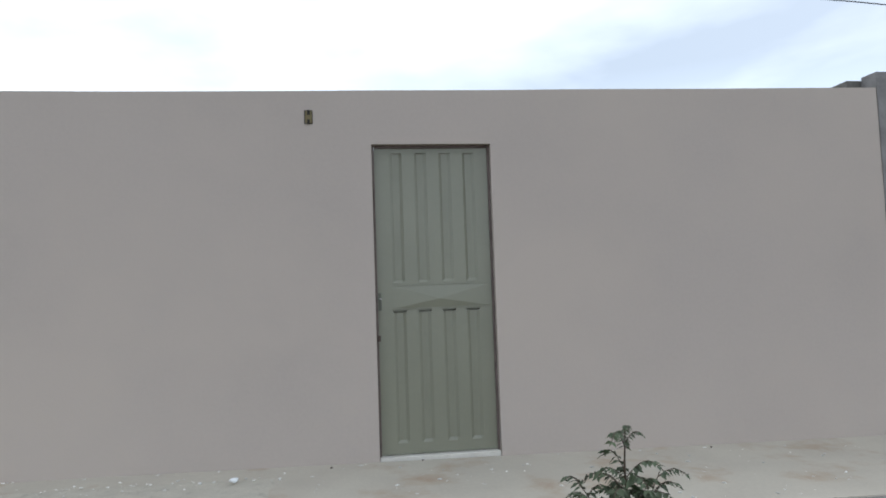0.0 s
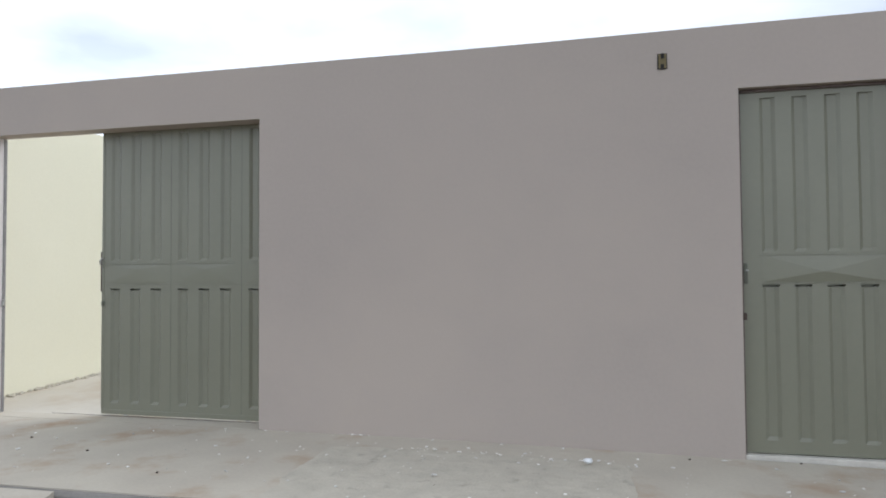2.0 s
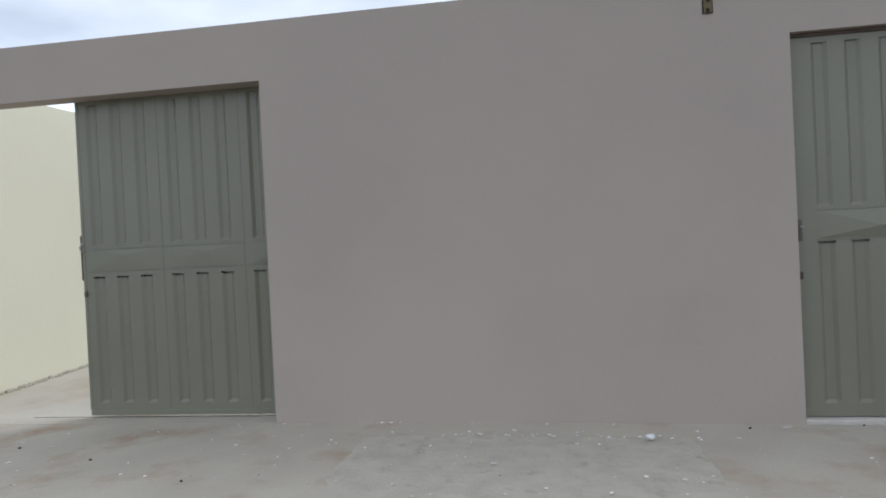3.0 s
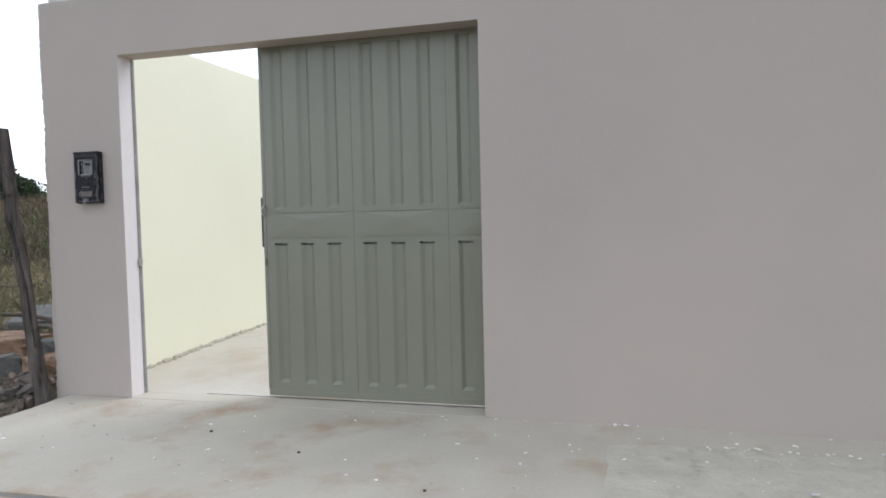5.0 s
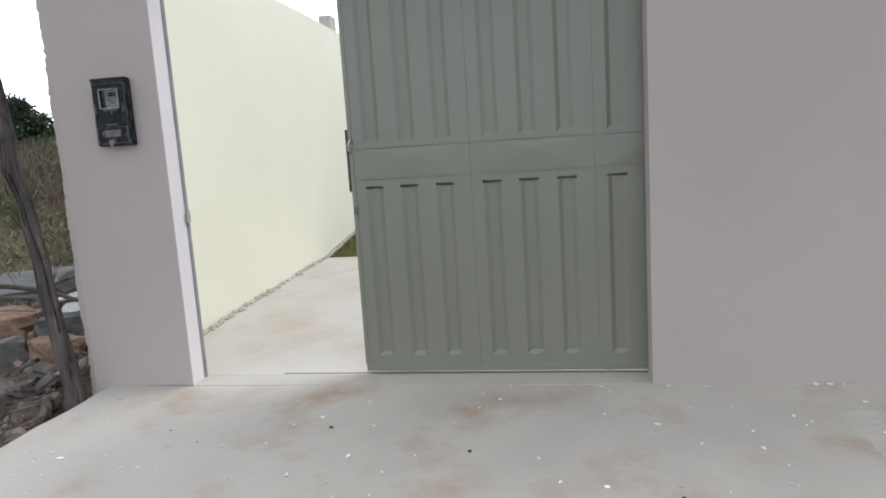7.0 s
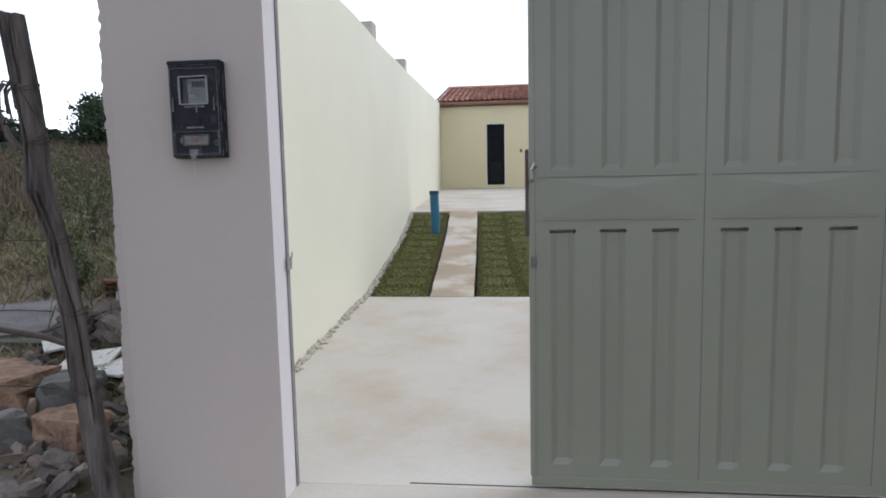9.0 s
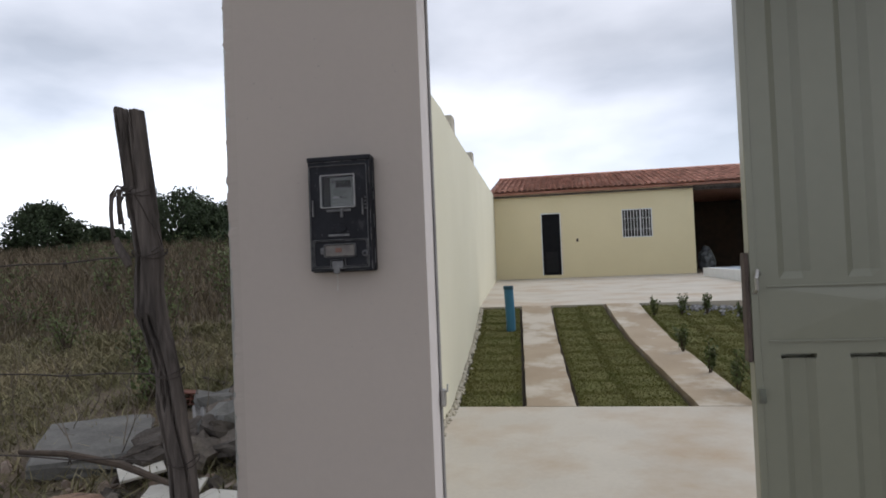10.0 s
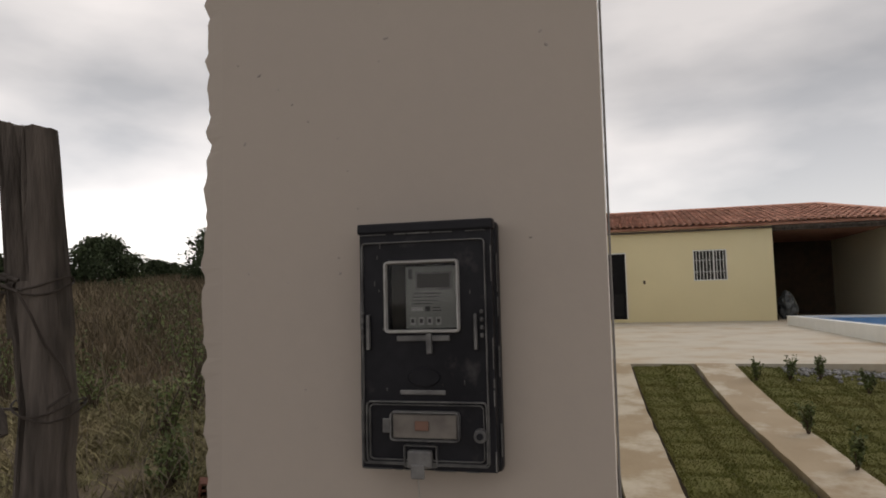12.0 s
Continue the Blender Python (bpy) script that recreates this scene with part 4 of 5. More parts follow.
    w, l, lap = 0.19, 0.48, 0.40
    tv, tf = tile_data(w, l)
    me = bpy.data.meshes.new("tile")
    me.from_pydata(tv, [], tf)
    me.materials.append(M_TILE)
    me.polygons.foreach_set("use_smooth", [True] * len(me.polygons))
    length = math.hypot(ridge_y - eave_y, ridge_z - eave_z)
    rows, cols = int(length / lap) + 1, int((x1 - x0) / w)
    jv, jf = [], []
    made = 0
    for r in range(rows):
        d = r * lap - 0.06
        yy = eave_y + d * math.cos(slope)
        zz = eave_z + d * math.sin(slope)
        hip = x1 + (xa - x1) * (yy - eave_y) / (ridge_y - eave_y)
        for c in range(cols):
            x = x0 + w * (c + 0.5)
            if x > hip:
                continue
            mtx = pose(x + random.uniform(-0.006, 0.006), yy + random.uniform(-0.015, 0.015), zz + random.uniform(-0.004, 0.006), math.degrees(slope) + random.uniform(-0.6, 0.6), 0, random.uniform(-1.2, 1.2))
            if made < 290:
                o = new("roof_tile", me)
                o.parent = roof
                o.matrix_basis = mtx
                made += 1
            else:
                k = len(jv)
                jv += [mtx @ Vector(v) for v in tv]
                jf += [tuple(k + i for i in f) for f in tf]
    rest = raw("roof_tiles", jv, jf, M_TILE_S, roof, True)
    tagged(rest, kind="stuff")
    # ridge and hip caps
    for name, p, e in (("ridge_cap", (x0, ridge_y, ridge_z), (xa, ridge_y, ridge_z)), ("hip_cap", (xa, ridge_y, ridge_z), (x1, eave_y, eave_z + 0.02))):
        part(name, tubed([p, e], [0.11, 0.11], 10), M_TILE_S, roof)
    part("eave_batten", boxed(x0 + 0.05, x1 - 0.05, eave_y + 0.22, eave_y + 0.28, eave_z - 0.15, eave_z - 0.093), M_BARK, roof)

house()


def pool():
    p = thing("swimming_pool", "raised swimming pool with white walls and blue lining", "pool")
    xa, ya, xb, yb = 4.34, 10.68, 8.0, 18.9
    zb = 0.86
    part("outer_wall", wall_grid([xa, xa + 0.2, xb - 0.2, xb], [ya, ya + 0.2, yb - 0.2, yb], [(xa + 0.2, xb - 0.2, ya + 0.2, yb - 0.2)], lambda u, v, s: (u + 0.009 * (v - ya), v, 0.3 if s else zb), 0), M_WHITE, p, "white plastered pool wall")
    part("lining", boxed(xa + 0.30, xb - 0.21, ya + 0.205, yb - 0.205, 0.5, 0.80), M_POOL, p, "blue pool lining")

pool()


def blue_pipe():
    p = thing("standpipe", "upright blue painted pipe with cap in the turf", "pipe")
    x, y = -0.36, 7.18
    z = lawn_z(y) - 0.05
    part("shaft", tubed([(x, y, z), (x + 0.002, y, z + 0.2), (x - 0.012, y, z + 0.62)], [0.062, 0.062, 0.062], 24), M_PIPE, p)
    part("cap", tubed([(x - 0.012, y, z + 0.6), (x - 0.012, y, z + 0.64), (x - 0.012, y, z + 0.65)], [0.068, 0.068, 0.06], 24), mat("pipe_cap", (0.03, 0.085, 0.12), rough=0.6, bump=0.1), p, "dark cap")

blue_pipe()


def leaf_cloud(rnd, n, centre, radius, size, flat=1.0, hollow=0.35):
    vs, fs = [], []
    for i in range(n):
        d = rnd.randn(3)
        d /= np.linalg.norm(d)
        r = hollow + (1 - hollow) * rnd.rand() ** 0.5
        c = np.array(centre) + d * np.array(radius) * r
        a, b = rnd.randn(3), rnd.randn(3)
        a /= np.linalg.norm(a)
        b -= a * b.dot(a)
        b /= np.linalg.norm(b)
        s = size * (0.6 + 0.8 * rnd.rand())
        k = len(vs)
        vs += [tuple(c - a * s), tuple(c + b * s * 0.4), tuple(c + a * s), tuple(c - b * s * 0.4)]
        fs.append((k, k + 1, k + 2, k + 3))
    return vs, fs


def small_bush(x, y, z, size, seed):
    rnd = np.random.RandomState(seed)
    b = thing("garden_bush", "small newly planted green bush in the lawn", "bush", "bushes along the lawn")
    b.matrix_basis = pose(x, y, z)
    bm = bmesh.new()
    vs, fs = [], []
    for i in range(7):
        a = rnd.rand() * 6.28
        t = Vector((math.cos(a) * size * 0.33 * rnd.rand(), math.sin(a) * size * 0.33 * rnd.rand(), size * (0.65 + 0.4 * rnd.rand())))
        tube(bm, [(0, 0, -0.03), t * 0.5 + Vector((rnd.randn() * 0.015, rnd.randn() * 0.015, 0)), t], [0.006, 0.004, 0.002], 5)
        for k in range(9):
            p = t * (0.25 + 0.8 * (k + 1) / 9)
            v2, f2 = leaf_cloud(rnd, 4, p, (0.035, 0.035, 0.03), 0.022)
            o = len(vs)
            vs += v2
            fs += [tuple(o + j for j in f) for f in f2]
    part("stem", bm, M_TWIG, b)
    raw("foliage", vs, fs, M_LEAF, b)

for i, (x, y, k) in enumerate(((1.60, 5.75, 0.27), (1.66, 4.75, 0.30), (1.76, 4.15, 0.32), (1.86, 3.80, 0.36), (1.585, 7.9, 0.24), (1.96, 7.95, 0.26), (2.32, 8.05, 0.24), (2.68, 7.6, 0.24), (3.2, 7.5, 0.2))):
    small_bush(x, y, lawn_z(y) - 0.06 * max(0, x - 1.7), k, 20 + i)


# ---- fence post and wires ----
def fence_post():
    p = thing("fence_post", "old split grey wooden fence post wound with wire", "fence post")
    # centre and half width at each height, bent as the trunk grew
    shape = [(-0.605, 0.052, -0.3), (-0.635, 0.048, 0.0), (-0.675, 0.045, 0.25), (-0.712, 0.042, 0.50), (-0.722, 0.039, 0.70), (-0.741, 0.040, 0.79), (-0.752, 0.037, 0.874),
             (-0.760, 0.035, 0.958), (-0.778, 0.038, 1.04), (-0.806, 0.042, 1.128), (-0.808, 0.040, 1.21), (-0.804, 0.040, 1.296), (-0.815, 0.040, 1.38), (-0.830, 0.041, 1.46), (-0.836, 0.038, 1.50)]
    def loft(rows, sides, seed, crack):
        bm = bmesh.new()
        rings = []
        for cx, r, z, ry in rows:
            ring = []
            for i in range(sides):
                a = 2 * math.pi * i / sides
                d = 1 + 0.10 * noise.noise(Vector((math.cos(a) * 1.5, math.sin(a) * 1.5, z * 3.5 + seed))) + 0.05 * noise.noise(Vector((math.cos(a) * 7, math.sin(a) * 7, z * 1.2 + seed)))
                for at, deep, lo, hi in crack:
                    w = at + 0.35 * math.sin(z * 5 + at)
                    gap = abs((a - w + math.pi) % (2 * math.pi) - math.pi)
                    if lo < z < hi and gap < 0.13:
                        d -= deep * (1 - gap / 0.13)
                ring.append(bm.verts.new((cx + math.cos(a) * r * d, -0.05 + math.sin(a) * ry * d, z + 0.006 * noise.noise(Vector((a * 2, z * 9, seed))))))
            rings.append(ring)
        for p, q in zip(rings, rings[1:]):
            for i in range(sides):
                bm.faces.new((p[i], p[(i + 1) % sides], q[(i + 1) % sides], q[i]))
        bm.faces.new(rings[0][::-1])
        bm.faces.new(rings[-1])
        return bm
    rows = []
    for (xa, ra, za), (xb, rb, zb) in zip(shape, shape[1:]):
        n = max(2, int((zb - za) / 0.025))
        for q in range(n):
            t = q / n
            z = za + (zb - za) * t
            knot = 0.005 * math.exp(-((z - 1.13) / 0.03) ** 2) + 0.006 * math.exp(-((z - 0.86) / 0.035) ** 2)
            rows.append((xa + (xb - xa) * t + 0.003 * noise.noise(Vector((z * 9, 0, 2))), (ra + (rb - ra) * t) * 0.95 + knot, z, ra + (rb - ra) * t + knot))
    part("trunk", loft(rows, 56, 3, ((4.75, 0.8, 0.86, 1.6), (4.1, 0.6, 0.2, 0.9), (5.4, 0.5, 0.3, 1.1), (3.5, 0.55, 1.04, 1.30), (0.6, 0.3, 0.0, 1.4))), M_BARK, p, "grey cracked trunk")
    for side, top, seed in ((-1, 1.722, 5), (1, 1.714, 8)):
        rows = []
        for q in range(16):
            t = q / 15
            z = 1.40 + (top - 1.40) * t
            half = 0.0380 + 0.0010 * t
            cx = -0.820 - 0.038 * t + side * (half * 0.5 + 0.001 * t + 0.004 * max(0, t - 0.7) / 0.3)
            r = half * 0.5 * (1 - 0.32 * max(0, (t - 0.72) / 0.28) ** 1.5)
            rows.append((cx, r * 1.04, z, 0.036 - 0.005 * t))
        part("split_end", loft(rows, 28, seed, ((4.6, 0.4, 1.45, 1.70),)), M_BARK, p, "split grey end")
    for z, x in ((1.47, -0.832), (1.29, -0.804), (0.95, -0.760), (0.70, -0.722), (0.42, -0.70)):
        bm = bmesh.new()
        for k in range(2):
            pts = [(x + 0.047 * math.cos(t), -0.05 + 0.049 * math.sin(t), z + 0.008 * k + 0.01 * math.sin(t * 2 + k)) for t in np.linspace(0, 6.28, 17)]
            tube(bm, pts, [0.0016] * 17, 5)
        part("wire_binding", bm, M_WIRE, p)
    part("wire_binding", tubed([(-0.845, -0.098, 1.475), (-0.815, -0.10, 1.465), (-0.797, -0.093, 1.43), (-0.782, -0.085, 1.39), (-0.765, -0.07, 1.36), (-0.758, -0.06, 1.32), (-0.775, -0.085, 1.30)], [0.0022] * 7, 5), M_WIRE, p)
    # loose strips of bark hanging from the wire
    rb = random.Random(5)
    for k in range(5):
        o = Vector((rb.uniform(-0.006, 0.008), rb.uniform(-0.012, 0.01), rb.uniform(-0.012, 0.012)))
        q = [Vector(c) + o * (1 + 0.3 * n) for n, c in enumerate(((-0.838, -0.09, 1.472), (-0.862, -0.095, 1.478), (-0.880, -0.095, 1.450), (-0.878, -0.10, 1.40), (-0.872, -0.10, 1.345), (-0.868, -0.10, 1.30)))]
        part("bark_strip", tubed(q[:4 + k % 3], [0.003, 0.004, 0.0045, 0.0045, 0.004, 0.0025], 6, 0.35), M_BARK, p)
    part("bark_strip", tubed([(-0.874, -0.10, 1.345), (-0.864, -0.10, 1.31), (-0.848, -0.10, 1.285), (-0.836, -0.098, 1.262)], [0.006, 0.012, 0.013, 0.009], 8, 0.25), M_BARK, p, "thick curled bark end")
    for z, sag in ((1.29, 0.06), (0.95, 0.05), (0.70, 0.05), (0.42, 0.04)):
        w = thing("barbed_wire", "rusty barbed wire stretched from the post", "wire")
        x1, y1 = -7.0, 0.6
        pts = []
        for t in np.linspace(0, 1, 40):
            pts.append((-0.80 + (x1 + 0.80) * t, -0.05 + (y1 + 0.05) * t, z - sag * 4 * t * (1 - t) + 0.1 * t + 0.004 * math.sin(t * 90)))
        part("strand", tubed(pts, [0.0024] * len(pts), 5), M_WIRE, w)
        bm = bmesh.new()
        for k in range(2, 38, 2):
            c = Vector(pts[k])
            for s in (-1, 1):
                tube(bm, [c + Vector((0, 0, -0.014 * s)), c + Vector((0.01, 0.004, 0.014 * s))], [0.0016, 0.0016], 4)
        part("barbing", bm, M_WIRE, w)

fence_post()


# ---- open field ----
def blades(name, n, place, size, material, seed, label, category, lean=0.32):
    rnd = np.random.RandomState(seed)
    vs, fs = [], []
    for i in range(n):
        x, y = place(rnd)
        if x is None:
            continue
        z = ground_z(x, y) - 0.02
        h = size(rnd, x, y)
        a = rnd.rand() * 6.283
        w = h * (0.018 + 0.012 * rnd.rand()) + 0.002 + 0.00045 * math.hypot(x, y)
        lx, ly = rnd.randn(2) * h * lean
        dx, dy = math.cos(a) * w, math.sin(a) * w
        k = len(vs)
        vs += [(x - dx, y - dy, z), (x + dx, y + dy, z), (x + dx * 0.6 + lx * 0.35, y + dy * 0.6 + ly * 0.35, z + h * 0.6), (x - dx * 0.6 + lx * 0.35, y - dy * 0.6 + ly * 0.35, z + h * 0.6),
               (x + lx, y + ly, z + h)]
        fs += [(k, k + 1, k + 2, k + 3), (k + 3, k + 2, k + 4)]
    tagged(raw(name, vs, fs, material), label, category, kind="stuff")

def far_grass(rnd):
    a = radians(24 + 34 * rnd.rand())
    d = 7.0 + 29 * rnd.rand() ** 0.85
    x, y = 0.3 - math.sin(a) * d, -1.5 + math.cos(a) * d
    return (x, y) if x < left_x(y) - 0.35 else (None, None)

def near_grass(rnd):
    a = radians(24 + 36 * rnd.rand())
    d = 2.9 + 6.5 * rnd.rand()
    x, y = 0.3 - math.sin(a) * d, -1.5 + math.cos(a) * d
    clump = noise.noise(Vector((x * 1.3, y * 1.3, 7)))
    return (x, y) if x < left_x(y) - 0.3 and y > 0.3 and clump > -0.55 + 0.35 * rnd.rand() and not (x > -3.3 and y < 2.9 and rnd.rand() < 0.8) else (None, None)

def far_size(rnd, x, y):
    d = math.hypot(x, y)
    return (0.10 + 0.42 * min(1, max(0, d - 7.5) / 7) + 0.42 * min(1, max(0, d - 15) / 12)) * (0.5 + 0.75 * rnd.rand())

M_DRY_GREEN = mat("short_field_grass", (0.125, 0.128, 0.055), (0.25, 0.21, 0.125), 0.95, scale=0.9, fine=10, bump=0, island=0.4)
blades("dry_grass", 62000, far_grass, far_size, M_DRY, 3, "tall dry brown grass over the field", "grass")
blades("field_grass", 48000, near_grass, lambda r, x, y: 0.05 + 0.12 * r.rand() ** 2 + 0.02 * max(0, math.hypot(x, y) - 5), M_DRY_GREEN, 5, "short patchy grass and weeds", "grass", 1.0)


def dead_stems():
    rnd = np.random.RandomState(44)
    bm = bmesh.new()
    for i in range(420):
        a, d = radians(24 + 36 * rnd.rand()), 4.2 + 15 * rnd.rand()
        x, y = 0.3 - math.sin(a) * d, -1.5 + math.cos(a) * d
        if x > left_x(y) - 0.4:
            continue
        p, h = Vector((x, y, ground_z(x, y) - 0.02)), 0.18 + 0.55 * rnd.rand() ** 1.5
        tip = p + Vector((rnd.randn() * h * 0.35, rnd.randn() * h * 0.35, h))
        mid = p.lerp(tip, 0.5) + Vector(rnd.randn(3) * 0.03)
        r = 0.003 + 0.0003 * d
        tube(bm, [p, mid, tip], [r, r * 0.8, r * 0.4], 3)
        for k in range(3):
            q = mid.lerp(tip, rnd.rand())
            tube(bm, [q, q + Vector((rnd.randn() * 0.09, rnd.randn() * 0.09, 0.05 + 0.12 * rnd.rand()))], [r * 0.6, r * 0.3], 3)
    m = mat("dead_stem", (0.20, 0.165, 0.13), (0.11, 0.09, 0.07), 0.95, scale=9, fine=40, bump=0, island=0.4)
    tagged(link("dead_stems", bm, m), "dry leafless weed stems in the field", "weeds", kind="stuff")

dead_stems()


def shrub(x, y, h, w, seed, material, label, n=420, leaf=0.035):
    rnd = np.random.RandomState(seed)
    b = thing("field_shrub", label, "shrub", "shrubs in the field")
    b.matrix_basis = pose(x, y, ground_z(x, y))
    bm = bmesh.new()
    vs, fs = [], []
    stems = 9
    for i in range(stems):
        a = rnd.rand() * 6.28
        r = w * (0.3 + 0.7 * rnd.rand())
        tip = Vector((math.cos(a) * r, math.sin(a) * r, h * (0.55 + 0.5 * rnd.rand())))
        mid = Vector((tip.x * 0.35 + rnd.randn() * 0.05, tip.y * 0.35 + rnd.randn() * 0.05, tip.z * 0.5))
        tube(bm, [(rnd.randn() * 0.02, rnd.randn() * 0.02, -0.05), mid, tip], [0.012, 0.008, 0.003], 5)
        for k in range(n // stems):
            t = 0.3 + 0.75 * rnd.rand()
            p = (mid.lerp(tip, (t - 0.5) * 2) if t > 0.5 else mid * (t * 2)) + Vector(rnd.randn(3) * 0.09 * (0.5 + w))
            v2, f2 = leaf_cloud(rnd, 1, p, (0.01, 0.01, 0.01), leaf)
            o = len(vs)
            vs += v2
            fs += [tuple(o + j for j in f) for f in f2]
    part("stem", bm, M_TWIG, b)
    raw("foliage", vs, fs, material, b)

for i, (x, y, h, w) in enumerate(((-2.95, 3.1, 0.40, 0.09), (-4.3, 5.3, 0.95, 0.42), (-5.0, 6.4, 1.0, 0.45), (-3.6, 6.0, 0.9, 0.45), (-6.6, 5.2, 0.9, 0.4), (-7.6, 6.8, 0.8, 0.5), (-8.2, 9.6, 1.0, 0.5),
                                   (-5.6, 9.2, 1.1, 0.55), (-11.0, 10.2, 1.0, 0.6), (-5.6, 3.6, 0.55, 0.3), (-9.2, 6.3, 0.8, 0.4), (-7.2, 12.8, 1.2, 0.7), (-12.5, 14.0, 1.2, 0.7), (-9.6, 16.5, 1.3, 0.8), (-6.3, 7.6, 0.8, 0.4), (-4.6, 8.3, 0.8, 0.4), (-8.9, 12.0, 1.0, 0.6), (-10.6, 13.2, 1.0, 0.6), (-3.9, 4.3, 0.5, 0.25), (-5.3, 5.0, 0.6, 0.3), (-14.0, 17.0, 1.2, 0.8), (-12.0, 18.5, 1.2, 0.9), (-7.9, 15.6, 1.2, 0.8), (-4.9, 11.0, 1.0, 0.6))):
    shrub(x, y, h, w, 60 + i, M_LEAF, "leafy green shrub growing in dry grass", 300 if y > 8 else 440, 0.036 if y > 8 else 0.024)


def tree(x, y, h, r, seed, clumps=34, each=420):
    rnd = np.random.RandomState(seed)
    t = thing("field_tree", "dark green rounded tree on the rise", "tree", "trees behind the field")
    t.matrix_basis = pose(x, y, ground_z(x, y))
    bm = bmesh.new()
    tube(bm, [(0, 0, -0.2), (0.05, 0.02, h * 0.25), (0.1, 0, h * 0.55)], [0.16, 0.12, 0.07], 8, 0.1)
    vs, fs = [], []
    for i in range(clumps):
        d = rnd.randn(3)
        d /= np.linalg.norm(d)
        c = np.array((d[0] * r * 0.72, d[1] * r * 0.72, h * 0.47 + d[2] * h * 0.40))
        tube(bm, [(0.05, 0.02, h * 0.25), tuple(c * np.array((0.5, 0.5, 0.75))), tuple(c)], [0.05, 0.03, 0.012], 5)
        s = r * (0.26 + 0.22 * rnd.rand())
        v2, f2 = leaf_cloud(rnd, each, c, (s * 1.1, s * 1.1, s * 0.85), 0.085, hollow=0.1)
        o = len(vs)
        vs += v2
        fs += [tuple(o + j for j in f) for f in f2]
    part("trunk", bm, M_BARK, t)
    raw("crown", vs, fs, M_TREE, t)

def heading(deg, d):
    return 0.3 - math.sin(radians(deg)) * d, -1.5 + math.cos(radians(deg)) * d

for i, (deg, d, h, r) in enumerate(((41.3, 32, 2.75, 1.6), (32.0, 30, 3.1, 2.0), (37.6, 36, 1.75, 0.9), (47.5, 30, 2.0, 1.5), (51.5, 34, 2.9, 2.1), (27.5, 36, 2.7, 1.9), (36.2, 38, 1.4, 1.1), (55.5, 32, 2.9, 2.1), (23.5, 34, 2.6, 1.7))):
    tree(*heading(deg, d), h, r, 100 + i)

rs = random.Random(31)
for i in range(20):
    tree(*heading(22 + 1.75 * i + rs.uniform(-0.6, 0.6), rs.uniform(27, 37)), rs.uniform(0.7, 1.2), rs.uniform(0.6, 1.1), 140 + i, 9, 260)

def power_pole():
    p = thing("utility_pole", "thin distant wooden utility pole", "pole")
    x, y = heading(44.6, 46)
    z = ground_z(x, y)
    part("shaft", tubed([(x, y, z - 0.2), (x, y, 1.25 + 0.104 * 46)], [0.09, 0.075], 8), M_BARK, p)

power_pole()


def rock(name, label, x, y, z, sx, sy, sz, turn, seed, material, rough=0.22, category="rock", group="", tilt=0):
    rnd = random.Random(seed)
    bm = bmesh.new()
    bmesh.ops.create_cube(bm, size=1)
    bmesh.ops.subdivide_edges(bm, edges=bm.edges, cuts=3, use_grid_fill=True)
    off = Vector((rnd.random() * 9, rnd.random() * 9, seed))
    for v in bm.verts:
        d = v.co.normalized()
        v.co = v.co.lerp(d * 0.62, 0.16)
        v.co += d * rough * noise.noise(v.co * 2.3 + off) + d * rough * 0.4 * noise.noise(v.co * 6 + off)
        v.co = Vector((v.co.x * sx, v.co.y * sy, v.co.z * sz))
    ob = link(name, bm, material)
    ob.matrix_basis = pose(x, y, z, tilt, 0, turn)
    tagged(ob, label, category, group)
    return ob

def gz(x, y):
    return ground_z(x, y)

rock("stone_slab", "flat grey concrete slab lying in the grass", -2.66, 2.08, gz(-2.66, 2.08) + 0.05, 0.66, 0.92, 0.10, 32, 3, M_SLAB, 0.09, "slab", tilt=4)
rock("boulder", "large reddish sandstone block with flat top", -1.93, 0.78, gz(-1.93, 0.78) + 0.02, 0.66, 0.56, 0.28, -18, 5, M_ROCK, 0.18)
rock("stone", "dark grey stone beside the boulder", -1.42, 0.86, gz(-1.42, 0.86) + 0.05, 0.28, 0.22, 0.2, 30, 7, M_SLAB, 0.25)
rock("stone", "pale reddish stone on the ground", -1.17, 0.50, gz(-1.17, 0.5) + 0.05, 0.27, 0.2, 0.17, -14, 8, M_ROCK, 0.2)
rock("stone", "grey stone on the ground", -1.50, 0.42, gz(-1.5, 0.42) + 0.04, 0.26, 0.2, 0.17, 50, 9, M_SLAB, 0.25)
rock("stone", "dark rubble stone by the wall", -2.1, 2.75, gz(-2.1, 2.75) + 0.08, 0.4, 0.3, 0.25, 20, 11, M_SLAB, 0.3)
rock("stone", "dark rubble stone by the wall", -1.75, 2.25, gz(-1.75, 2.25) + 0.08, 0.35, 0.3, 0.3, 70, 12, M_SLAB, 0.3)
rock("stone", "grey slab fragment at the field edge", -2.5, 0.55, gz(-2.5, 0.55) + 0.02, 0.5, 0.35, 0.1, 15, 13, M_SLAB, 0.15)

